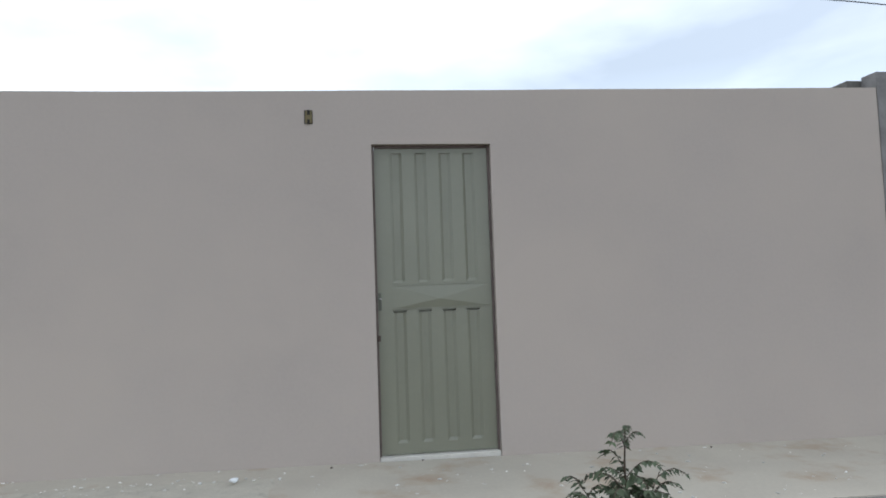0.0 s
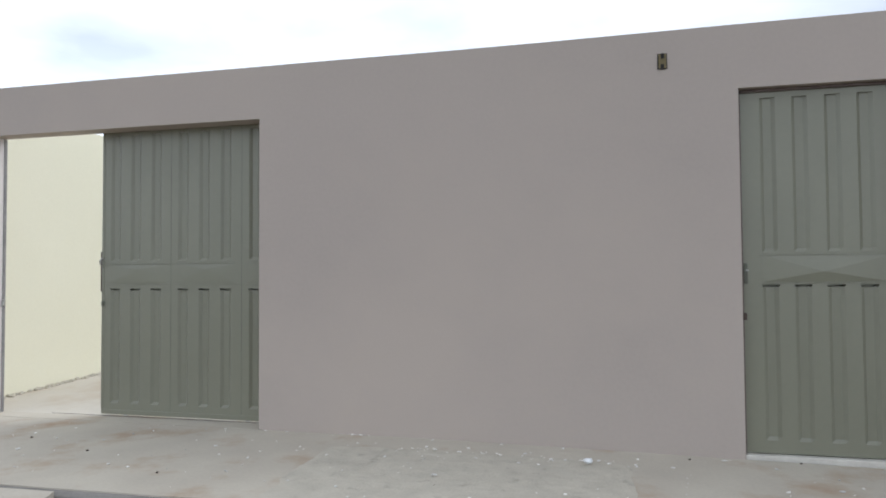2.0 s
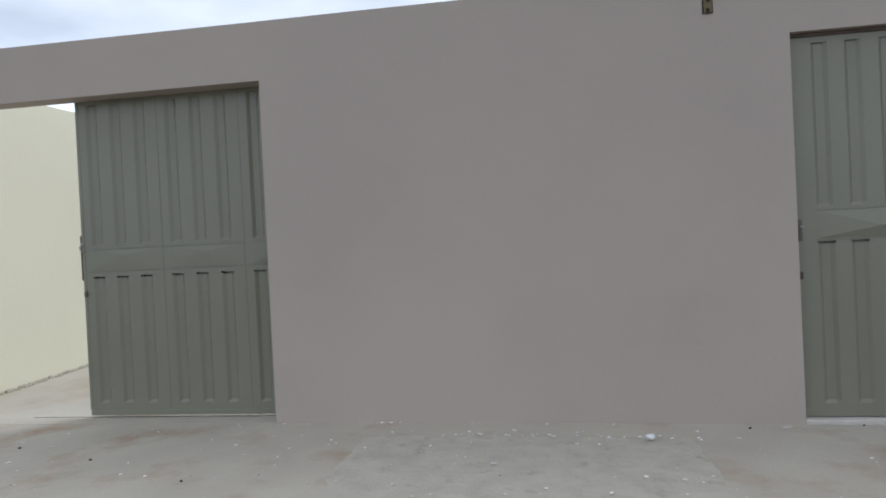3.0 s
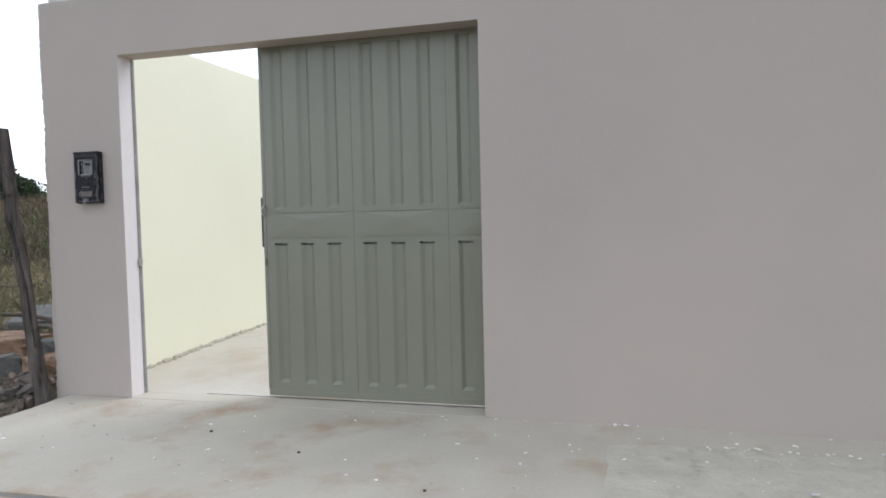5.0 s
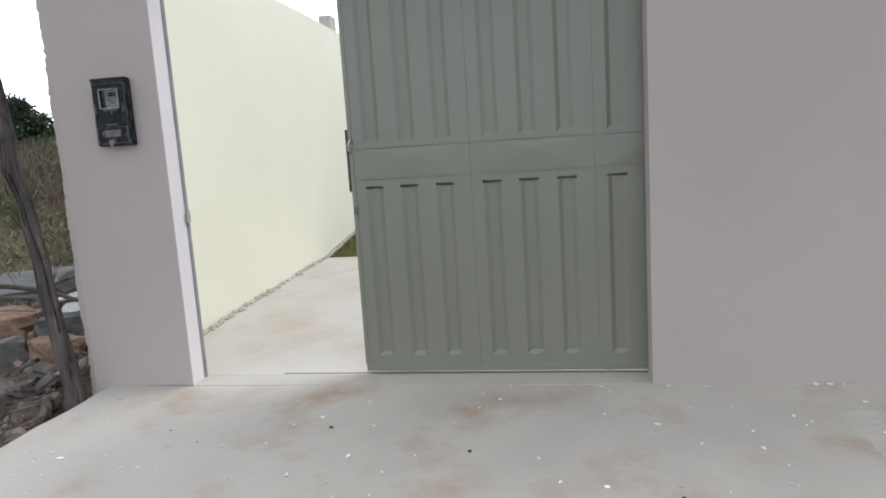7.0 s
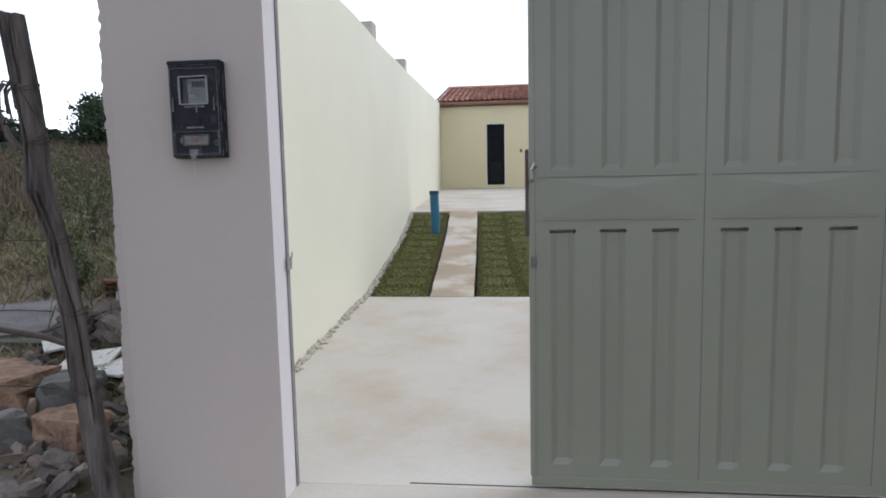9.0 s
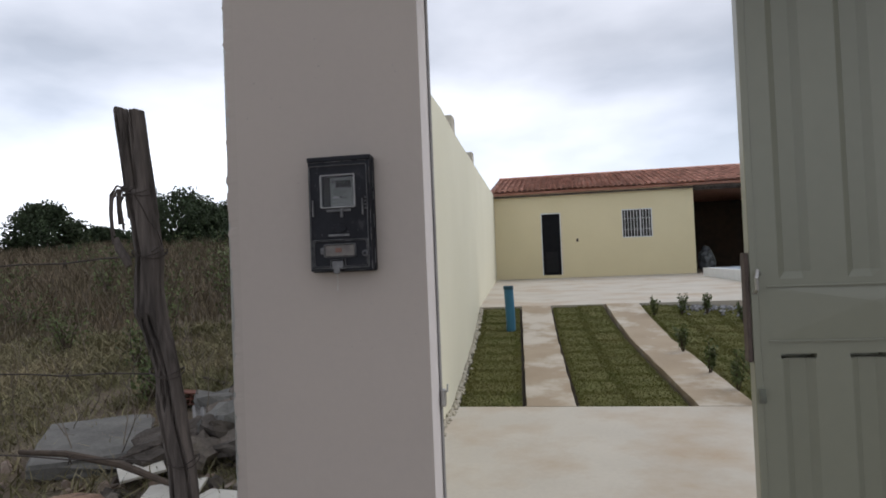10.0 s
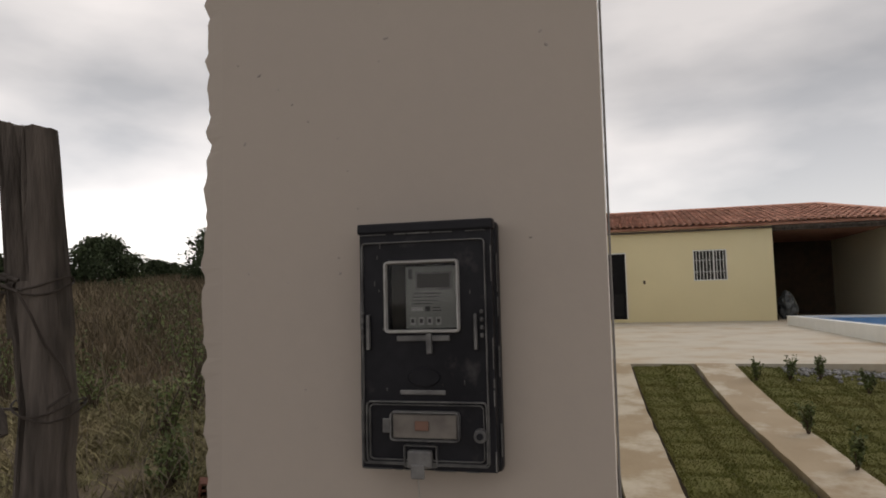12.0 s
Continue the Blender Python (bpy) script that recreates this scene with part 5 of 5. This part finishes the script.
def rubble_heap():
    """Angular dark stones tipped between the fence post and the boundary wall."""
    rnd = random.Random(17)
    M = mat("heap_stone", (0.165, 0.140, 0.118), (0.075, 0.064, 0.055), 0.95, scale=9, fine=55, bump=0.9, bump_dist=0.02, objrand=0.45)
    shapes = []
    for k in range(6):
        bm = bmesh.new()
        bmesh.ops.create_cube(bm, size=1)
        bmesh.ops.subdivide_edges(bm, edges=bm.edges, cuts=2, use_grid_fill=True)
        for v in bm.verts:
            d = v.co.normalized()
            v.co = v.co.lerp(d * 0.6, 0.25) + d * 0.34 * noise.noise(v.co * 1.9 + Vector((k * 7, 3, 1))) + Vector((0.12 * v.co.z, 0, 0)) * (k % 3)
        me = bpy.data.meshes.new("rubble_stone")
        bm.to_mesh(me)
        bm.free()
        me.materials.append(M)
        shapes.append(me)
    for i in range(96):
        if i < 60:
            x, y, up = rnd.uniform(-2.15, -1.15), rnd.uniform(1.75, 3.2), rnd.uniform(0.0, 0.20)
        else:
            x, y, up = rnd.uniform(-2.0, -0.80), rnd.uniform(-0.25, 1.5), 0.0
            if -1.75 < x < -1.6 and y < 1.2:
                continue
        s = rnd.uniform(0.07, 0.20) if i < 60 else rnd.uniform(0.05, 0.12)
        ob = new("rubble_stone", rnd.choice(shapes))
        ob.matrix_basis = pose(x, y, gz(x, y) + s * 0.18 + up * 0.6, rnd.uniform(-30, 30), rnd.uniform(-30, 30), rnd.uniform(0, 360)) @ Matrix.Diagonal((s * rnd.uniform(1.0, 1.7), s, s * rnd.uniform(0.5, 0.8), 1))
        tagged(ob, "dark angular broken stone in the rubble heap", "stone", "rubble stones")
    t = thing("roof_sheet_scrap", "broken pale corrugated sheet lying on rubble", "debris")
    z = gz(-2.12, 2.55) + 0.15
    bm = bmesh.new()
    rows = []
    for i in range(25):
        u = -0.12 + 0.24 * i / 24
        rows.append([bm.verts.new(pose(-2.12, 2.55, z, 14, -10, 30) @ Vector((u, v, 0.012 * math.sin(u * 105) - o))) for v, o in ((-0.12, 0), (0.12, 0), (0.12, 0.007), (-0.12, 0.007))])
    for a, b in zip(rows, rows[1:]):
        for i in range(4):
            bm.faces.new((a[i], a[(i + 1) % 4], b[(i + 1) % 4], b[i]))
    bm.faces.new(rows[0][::-1])
    bm.faces.new(rows[-1])
    part("sheet", bm, M_COLUMN, t)

rubble_heap()

def rubble():
    rnd = random.Random(4)
    bm = bmesh.new()
    for i in range(2000):
        x = -0.62 - abs(rnd.gauss(0, 0.95))
        y = rnd.uniform(-1.2, 2.9)
        if x > (-0.56 if y < 0.1 else left_x(y) - 0.25):
            continue
        s = 0.008 + 0.045 * rnd.random() ** 4
        m = pose(x, y, gz(x, y) + s * 0.2, rnd.uniform(0, 360), rnd.uniform(0, 360), rnd.uniform(0, 360)) @ Matrix.Diagonal((s * rnd.uniform(0.7, 2.0), s, s * 0.6, 1))
        bmesh.ops.create_icosphere(bm, subdivisions=1, radius=1, matrix=m)
    M = mat("mixed_rubble", (0.18, 0.125, 0.09), (0.22, 0.19, 0.165), 0.95, scale=8, fine=60, bump=0.5, island=0.6)
    tagged(link("rubble", bm, M), "loose brick and stone rubble", "rubble", kind="stuff")
    bm = bmesh.new()
    for i in range(900):
        x = -0.60 - abs(rnd.gauss(0, 1.6))
        y = rnd.uniform(-1.0, 5.4)
        if x > (-0.58 if y < 0.1 else left_x(y) - 0.25):
            continue
        a, l = rnd.uniform(0, 6.28), rnd.uniform(0.05, 0.22)
        z = gz(x, y) + 0.012
        tube(bm, [(x, y, z), (x + math.cos(a) * l * 0.5, y + math.sin(a) * l * 0.5, z + rnd.uniform(0, 0.02)), (x + math.cos(a) * l, y + math.sin(a) * l, z + rnd.uniform(-0.005, 0.03))], [0.0025, 0.003, 0.002], 4)
    M2 = mat("dead_twigs", (0.26, 0.21, 0.16), (0.15, 0.12, 0.09), 0.95, scale=20, fine=60, bump=0, island=0.5)
    tagged(link("twig_litter", bm, M2), "dry twigs and straw litter", "twigs", kind="stuff")
    # pebbles and debris below the kerb
    bm = bmesh.new()
    for i in range(700):
        x = rnd.uniform(-0.4, 9.5)
        y = kerb_y(x) - 0.03 - abs(rnd.gauss(0, 0.13))
        s = 0.004 + 0.013 * rnd.random() ** 3
        m = pose(x, y, gz(x, y - 0.08) + s * 0.3, rnd.uniform(0, 360), rnd.uniform(0, 360), 0) @ Matrix.Diagonal((s * rnd.uniform(0.8, 1.8), s, s * 0.7, 1))
        bmesh.ops.create_icosphere(bm, subdivisions=1, radius=1, matrix=m)
    tagged(link("kerb_debris", bm, M), "pebbles and litter along the kerb", "gravel", kind="stuff")

rubble()

def log_and_boards():
    l = thing("dead_branch", "dark dead branch lying across rubble", "branch")
    z = gz(-2.2, 1.45) + 0.16
    part("limb", tubed([(-2.75, 1.56, z + 0.02), (-2.4, 1.50, z + 0.03), (-2.0, 1.42, z), (-1.62, 1.28, z - 0.05)], [0.016, 0.021, 0.020, 0.013], 8, 0.15), M_TWIG, l)
    part("twig", tubed([(-2.1, 1.45, z), (-1.85, 1.52, z + 0.08), (-1.7, 1.65, z + 0.12)], [0.012, 0.009, 0.005], 6, 0.1), M_BARK, l)
    for i, (x, y, s, r, c) in enumerate(((-1.62, 1.28, 0.30, 12, M_PALE_STONE), (-1.34, 1.16, 0.32, -24, M_PALE_STONE), (-2.02, 1.62, 0.24, 40, M_PALE_STONE))):
        b = thing("board_scrap", "broken piece of white board among rubble", "debris", "board scraps")
        part("board", boxed(-s / 2, s / 2, -s * 0.4, s * 0.4, -0.008, 0.008, bevel=0.003, m=pose(x, y, gz(x, y) + 0.07, 8, -6, r)), c, b)
    br = thing("hollow_brick", "broken red hollow brick in the grass", "brick")
    m = pose(-2.55, 3.0, gz(-2.55, 3.0) + 0.07, 0, 8, 35)
    bm = wall_grid([-0.09, -0.078, -0.005, 0.005, 0.078, 0.09], [-0.045, -0.035, -0.005, 0.005, 0.035, 0.045], [(-0.078, -0.005, -0.035, -0.005), (0.005, 0.078, -0.035, -0.005), (-0.078, -0.005, 0.005, 0.035), (0.005, 0.078, 0.005, 0.035)],
                   lambda u, z, s: m @ Vector((u, -0.09 + 0.18 * s, z)), 0)
    part("shell", bm, M_BRICK, br)
    d = thing("dead_branch", "forked bleached dead twig in the grass", "branch")
    x, y = -2.35, 3.55
    z = gz(x, y)
    part("limb", tubed([(x, y, z - 0.02), (x + 0.05, y, z + 0.12), (x + 0.09, y + 0.02, z + 0.26)], [0.018, 0.014, 0.008], 6, 0.1), M_BARK, d)
    part("fork", tubed([(x, y, z + 0.01), (x + 0.22, y - 0.05, z + 0.06), (x + 0.42, y - 0.08, z + 0.15)], [0.014, 0.011, 0.006], 6, 0.1), M_BARK, d)
    part("root", tubed([(x, y, z + 0.02), (x - 0.2, y - 0.02, z + 0.05), (x - 0.42, y + 0.03, z + 0.09)], [0.02, 0.018, 0.01], 6, 0.1), M_BARK, d)

log_and_boards()


# ---- seedling tree on the street side ----
def sapling():
    rnd = np.random.RandomState(9)
    s = thing("neem_sapling", "young feathery green sapling at the kerb", "sapling")
    x, y = 6.375, -1.60
    z = gz(x, y)
    s.matrix_basis = pose(x, y, z)
    H = 0.60
    bm = bmesh.new()
    tube(bm, [(0, 0, -0.05), (0.006, 0, 0.2), (0.0, 0.004, 0.42), (0.012, 0, H)], [0.009, 0.007, 0.005, 0.002], 7)
    for k in range(3):
        a = (0.3, 2.6, 4.2)[k]
        tube(bm, [(0, 0, 0.04), (math.cos(a) * 0.1, math.sin(a) * 0.05, 0.14), (math.cos(a) * 0.16, math.sin(a) * 0.08, 0.26)], [0.006, 0.005, 0.003], 6)
    lv, lf = [], []
    def leaflet(p, d, up, l, w):
        d = d.normalized()
        side = d.cross(up).normalized()
        k = len(lv)
        droop = Vector((0, 0, -1)) * l * 0.22
        lv.extend([p, p + d * l * 0.4 + side * w, p + d * l + droop, p + d * l * 0.4 - side * w])
        lf.append((k, k + 1, k + 2, k + 3))
    def frond(base, a, length, rise):
        out = Vector((math.cos(a), math.sin(a), 0))
        pts = []
        for t in np.linspace(0, 1, 9):
            pts.append(base + out * length * t + Vector((0, 0, rise * math.sin(t * 2.0) * length - 0.30 * length * t * t)))
        tube(bm, pts, [0.0022] * 9, 4)
        for i in range(1, 9):
            sd = out.cross(Vector((0, 0, 1)))
            l = length * (0.27 - 0.012 * i) + 0.009
            for q in (-1, 1):
                leaflet(pts[i], (sd * q + out * 0.55 + Vector((0, 0, -0.35 + 0.2 * rnd.randn()))), Vector((0, 0, 1)) + Vector(rnd.randn(3) * 0.5), l, l * 0.27)
        leaflet(pts[8], out + Vector((0, 0, -0.4)), Vector((0, 0, 1)), length * 0.2, length * 0.04)
    n = 30
    for i in range(n):
        t = (i / (n - 1)) ** 1.25
        hz = 0.10 + (H - 0.12) * t
        if t > 0.45 and rnd.rand() < 0.12:
            continue
        frond(Vector((0.004, 0, hz)), i * 2.4 + rnd.rand() * 0.6, (0.10 + 0.09 * (1 - t)) * (0.7 + 0.6 * rnd.rand()), 0.5 + 0.3 * t)
    for k in range(10):
        a = (0.2, 1.5, 2.9, 4.0, 5.3)[k % 5] + 0.4 * (k // 5)
        tip = Vector((math.cos(a) * (0.15 + 0.09 * rnd.rand()), math.sin(a) * 0.12, (0.10, 0.26)[k % 2] + 0.13 * rnd.rand()))
        tube(bm, [(0, 0, 0.03), tip * 0.55 + Vector((0, 0, 0.02)), tip], [0.005, 0.004, 0.002], 5)
        for i in range(10):
            q = tip * (0.35 + 0.065 * i)
            frond(q, i * 2.2 + k + rnd.rand(), (0.11 + 0.05 * rnd.rand()), 0.45)
    part("stem", bm, M_TWIG, s)
    raw("foliage", lv, lf, M_NEEM, s)

sapling()


# ---- neighbour's wall, mast, cable ----
def neighbour():
    c = tagged(new("wall_neighbour"), "unplastered red brick wall with concrete post", "wall", kind="structure")
    z0 = -0.35
    bm = bmesh.new()
    rows = []
    for z in span(z0, 2.66, 0.09):
        j = lambda k: 0.008 * noise.noise(Vector((z * 6, k, 0)))
        rows.append([bm.verts.new(p) for p in ((9.178, 0.145, z), (9.178, -0.006 + j(1), z), (9.335 + j(2) * 1.6, -0.008 + j(3), z), (9.335 + j(2) * 1.6, 0.145, z))])
    for a, b in zip(rows, rows[1:]):
        for i in range(4):
            bm.faces.new((a[i], a[(i + 1) % 4], b[(i + 1) % 4], b[i]))
    bm.faces.new(rows[-1])
    bmesh.ops.recalc_face_normals(bm, faces=bm.faces)
    part("concrete_post", bm, M_COLUMN, c, "rough grey concrete post")
    part("tie_beam", boxed(9.34, 12.5, 0.0, 0.14, 2.56, 2.66, bevel=0.006), M_COLUMN, c, "grey concrete tie beam")
    part("mortar_bed", boxed(9.33, 12.5, 0.012, 0.13, z0, 2.558), M_MORTAR, c)
    part("beam_end", boxed(9.05, 9.40, 0.146, 0.40, 2.50, 2.64, bevel=0.01), M_SLAB, c)
    rnd = random.Random(2)
    meshes = {}
    for w in (0.09, 0.14, 0.19):
        bm = boxed(-w / 2, w / 2, -0.05, 0.05, -0.058, 0.058, bevel=0.004)
        me = bpy.data.meshes.new("brick")
        bm.to_mesh(me)
        bm.free()
        me.materials.append(M_BRICK)
        meshes[w] = me
    z, r = -0.06, 0
    while z < 2.5:
        x = 9.35 - (0.05 if r % 2 else 0.0) + 0.03
        while x < 10.9:
            w = rnd.choice((0.09, 0.14, 0.19, 0.19))
            o = new("brick", meshes[w])
            o.parent = c
            o.matrix_basis = pose(x + w / 2, 0.054 + rnd.uniform(-0.004, 0.006), z + 0.058, rnd.uniform(-1, 1), rnd.uniform(-1.2, 1.2), 0)
            x += w + 0.016
        z += 0.134
        r += 1

neighbour()

def mast():
    m = thing("service_mast", "round pale concrete service mast behind the pillar", "mast")
    x, y = -0.625, 0.235
    part("shaft", tubed([(x, y, -0.2), (x, y, 3.10), (x, y, 3.14), (x, y, 3.155)], [0.074, 0.070, 0.058, 0.03], 20), mat("pale_concrete", (0.55, 0.54, 0.50), (0.48, 0.47, 0.44), 0.9, scale=6, fine=60, bump=0.3), m, "", True)
    part("conduit", tubed([(x - 0.01, y - 0.05, 3.14), (x - 0.03, y - 0.06, 3.22), (x - 0.10, y - 0.06, 3.27), (x - 0.19, y - 0.06, 3.25)], [0.016] * 4, 10), M_BLACK_EDGE, m, "grey curved conduit")
    part("bracket", boxed(x - 0.13, x - 0.06, y - 0.07, y - 0.045, 3.02, 3.12, bevel=0.004), M_BLACK_EDGE, m, "steel cable bracket")

mast()

def rods():
    for x, h in ((2.335, 0.05), (2.48, 0.035)):
        r = thing("rebar_stub", "short rusty wire stub on the wall top", "rebar", "wire stubs")
        part("wire", tubed([(x, 0.09, 2.44), (x + 0.002, 0.09, 2.46 + h)], [0.004, 0.0035], 6), M_WIRE, r)

rods()

def cables():
    c = thing("overhead_cable", "thin black overhead cable rising from the brick wall", "cable")
    pts = [(9.0 + 1.0 * i, 6.0, 6.13 - 0.0075 * (i - 1) ** 2) for i in range(7)]
    part("strand", tubed(pts, [0.011] * len(pts), 6), M_BLACK, c)
    part("drop", tubed([(9.62, 0.08, 2.64), (10.0, 0.25, 3.3), (10.5, 0.6, 4.0), (12.5, 3.2, 5.3), (15.0, 6.0, 5.94)], [0.006] * 5, 6), M_BLACK, c)


cables()


# ---- pavement litter, yard details ----
def lime_lump():
    l = thing("mortar_lump", "small splattered lump of white mortar", "debris")
    bm = bmesh.new()
    bmesh.ops.create_icosphere(bm, subdivisions=3, radius=1)
    for v in bm.verts:
        v.co += v.co.normalized() * 0.4 * noise.noise(v.co * 1.7)
        v.co = Vector((v.co.x * 0.026, v.co.y * 0.022, v.co.z * 0.014))
    bmesh.ops.translate(bm, verts=bm.verts, vec=(4.44, -0.36, 0.018))
    part("lump", bm, M_WHITE, l, "", True)
    rnd = random.Random(6)
    bm = bmesh.new()
    for i in range(330):
        if i < 60:
            x, y = rnd.uniform(3.3, 4.7), -0.26 - abs(rnd.gauss(0, 0.05))
        else:
            x, y = rnd.uniform(-0.3, 9), rnd.uniform(-1.2, -0.02)
        if i < 14:
            x, y = rnd.uniform(2.85, 3.05), -0.012
        s = 0.003 + 0.007 * rnd.random() ** 2
        z = pave_z(x) + 0.004 + (0.012 if 2.95 < x < 4.68 and y < -0.28 else 0)
        m = pose(x, y, z, 0, 0, rnd.uniform(0, 360)) @ Matrix.Diagonal((s * rnd.uniform(0.8, 2.2), s, s * 0.5, 1))
        bmesh.ops.create_icosphere(bm, subdivisions=1, radius=1, matrix=m)
    M = mat("paint_chips", (0.75, 0.74, 0.70), (0.6, 0.58, 0.54), 0.8, bump=0, island=0.35)
    tagged(link("paint_flakes", bm, M), "white paint and mortar flakes on the pavement", "debris", kind="stuff")
    bm = bmesh.new()
    for x, y in ((5.0, -0.09), (7.62, -0.08), (5.6, -0.02), (3.7, -0.9), (1.5, -0.7), (2.2, -1.0), (0.9, -0.5)):
        m = pose(x, y, pave_z(x) + 0.004, 20, 10, 40 * x) @ Matrix.Diagonal((0.009, 0.006, 0.005, 1))
        bmesh.ops.create_icosphere(bm, subdivisions=2, radius=1, matrix=m)
    tagged(link("dark_pebbles", bm, M_RUST), "scattered dark pebbles", "pebbles", kind="stuff")

lime_lump()

def garden_bed():
    b = thing("garden_bed", "bare red earth bed edged with bricks", "garden bed")
    outline = [(2.88, 4.9), (2.90, 5.4), (2.92, 6.4), (2.95, 7.0), (3.2, 7.5), (3.5, 7.9), (4.3, 8.05), (5.2, 8.05)]
    bm = bmesh.new()
    rows = []
    for x, y in outline:
        row = []
        for t in (0, 0.12, 0.3, 0.6, 1.0):
            px = x + (6.0 - x) * t
            py = y + (6.4 - y) * t * 0.6
            z = lawn_z(py) - 0.06 * max(0, px - 1.7) + (0.02 if t == 0 else 0.10) + 0.05 * noise.noise(Vector((px * 2, py * 2, 3)))
            row.append(bm.verts.new((px, py, z)))
        rows.append(row)
    for p, q in zip(rows, rows[1:]):
        for i in range(4):
            bm.faces.new((p[i], p[i + 1], q[i + 1], q[i]))
    bmesh.ops.recalc_face_normals(bm, faces=bm.faces)
    part("earth", bm, M_RED, b, "", True)
    for (xa, ya), (xb, yb) in zip(outline, outline[1:]):
        d = Vector((xb - xa, yb - ya))
        n = max(1, int(d.length / 0.21))
        for i in range(n):
            c = Vector((xa, ya)) + d * ((i + 0.5) / n)
            z = lawn_z(c.y) - 0.06 * max(0, c.x - 1.7)
            m = pose(c.x, c.y, z + 0.02, random.uniform(-4, 4), random.uniform(-4, 4), math.degrees(math.atan2(d.y, d.x)))
            part("edging_brick", boxed(-0.1, 0.1, -0.045, 0.045, -0.06, 0.05, bevel=0.005, m=m), M_BRICK, b)
    rnd = random.Random(8)
    bm = bmesh.new()
    for i in range(420):
        x, y = rnd.uniform(2.0, 4.3), 8.5 - abs(rnd.gauss(0, 0.2))
        if y > 8.58:
            continue
        s = rnd.uniform(0.012, 0.03)
        z = lawn_z(y) - 0.06 * max(0, x - 1.7) + 0.01
        bmesh.ops.create_icosphere(bm, subdivisions=1, radius=1, matrix=pose(x, y, z, rnd.uniform(0, 90), 0, rnd.uniform(0, 360)) @ Matrix.Diagonal((s * 1.3, s, s * 0.8, 1)))
    tagged(link("gravel", bm, M_GRAVEL), "grey gravel along the patio edge", "gravel", kind="stuff")
    # rubble line at the foot of the yellow wall
    bm = bmesh.new()
    for i in range(520):
        y = rnd.uniform(0.3, 8.6)
        x = left_x(y) + 0.012 + abs(rnd.gauss(0, 0.022))
        s = rnd.uniform(0.006, 0.022)
        z = (strip_z(y) if y < 3.65 else lawn_z(y)) + 0.006
        bmesh.ops.create_icosphere(bm, subdivisions=1, radius=1, matrix=pose(x, y, z, rnd.uniform(0, 90), 0, rnd.uniform(0, 360)) @ Matrix.Diagonal((s * 1.3, s, s * 0.9, 1)))
    tagged(link("wall_foot_crumbs", bm, M_PATCH), "crumbled mortar along the wall foot", "debris", kind="stuff")
    s = thing("plastic_sack", "crumpled clear plastic sheet in the porch", "sack")
    bm = bmesh.new()
    bmesh.ops.create_icosphere(bm, subdivisions=3, radius=1)
    for v in bm.verts:
        v.co += v.co.normalized() * 0.3 * noise.noise(v.co * 2.5)
        v.co = Vector((v.co.x * 0.26 + 5.2, v.co.y * 0.3 + 22.2, max(0.662, v.co.z * 0.5 + 1.02)))
    part("sheet", bm, M_PLASTIC, s)

garden_bed()
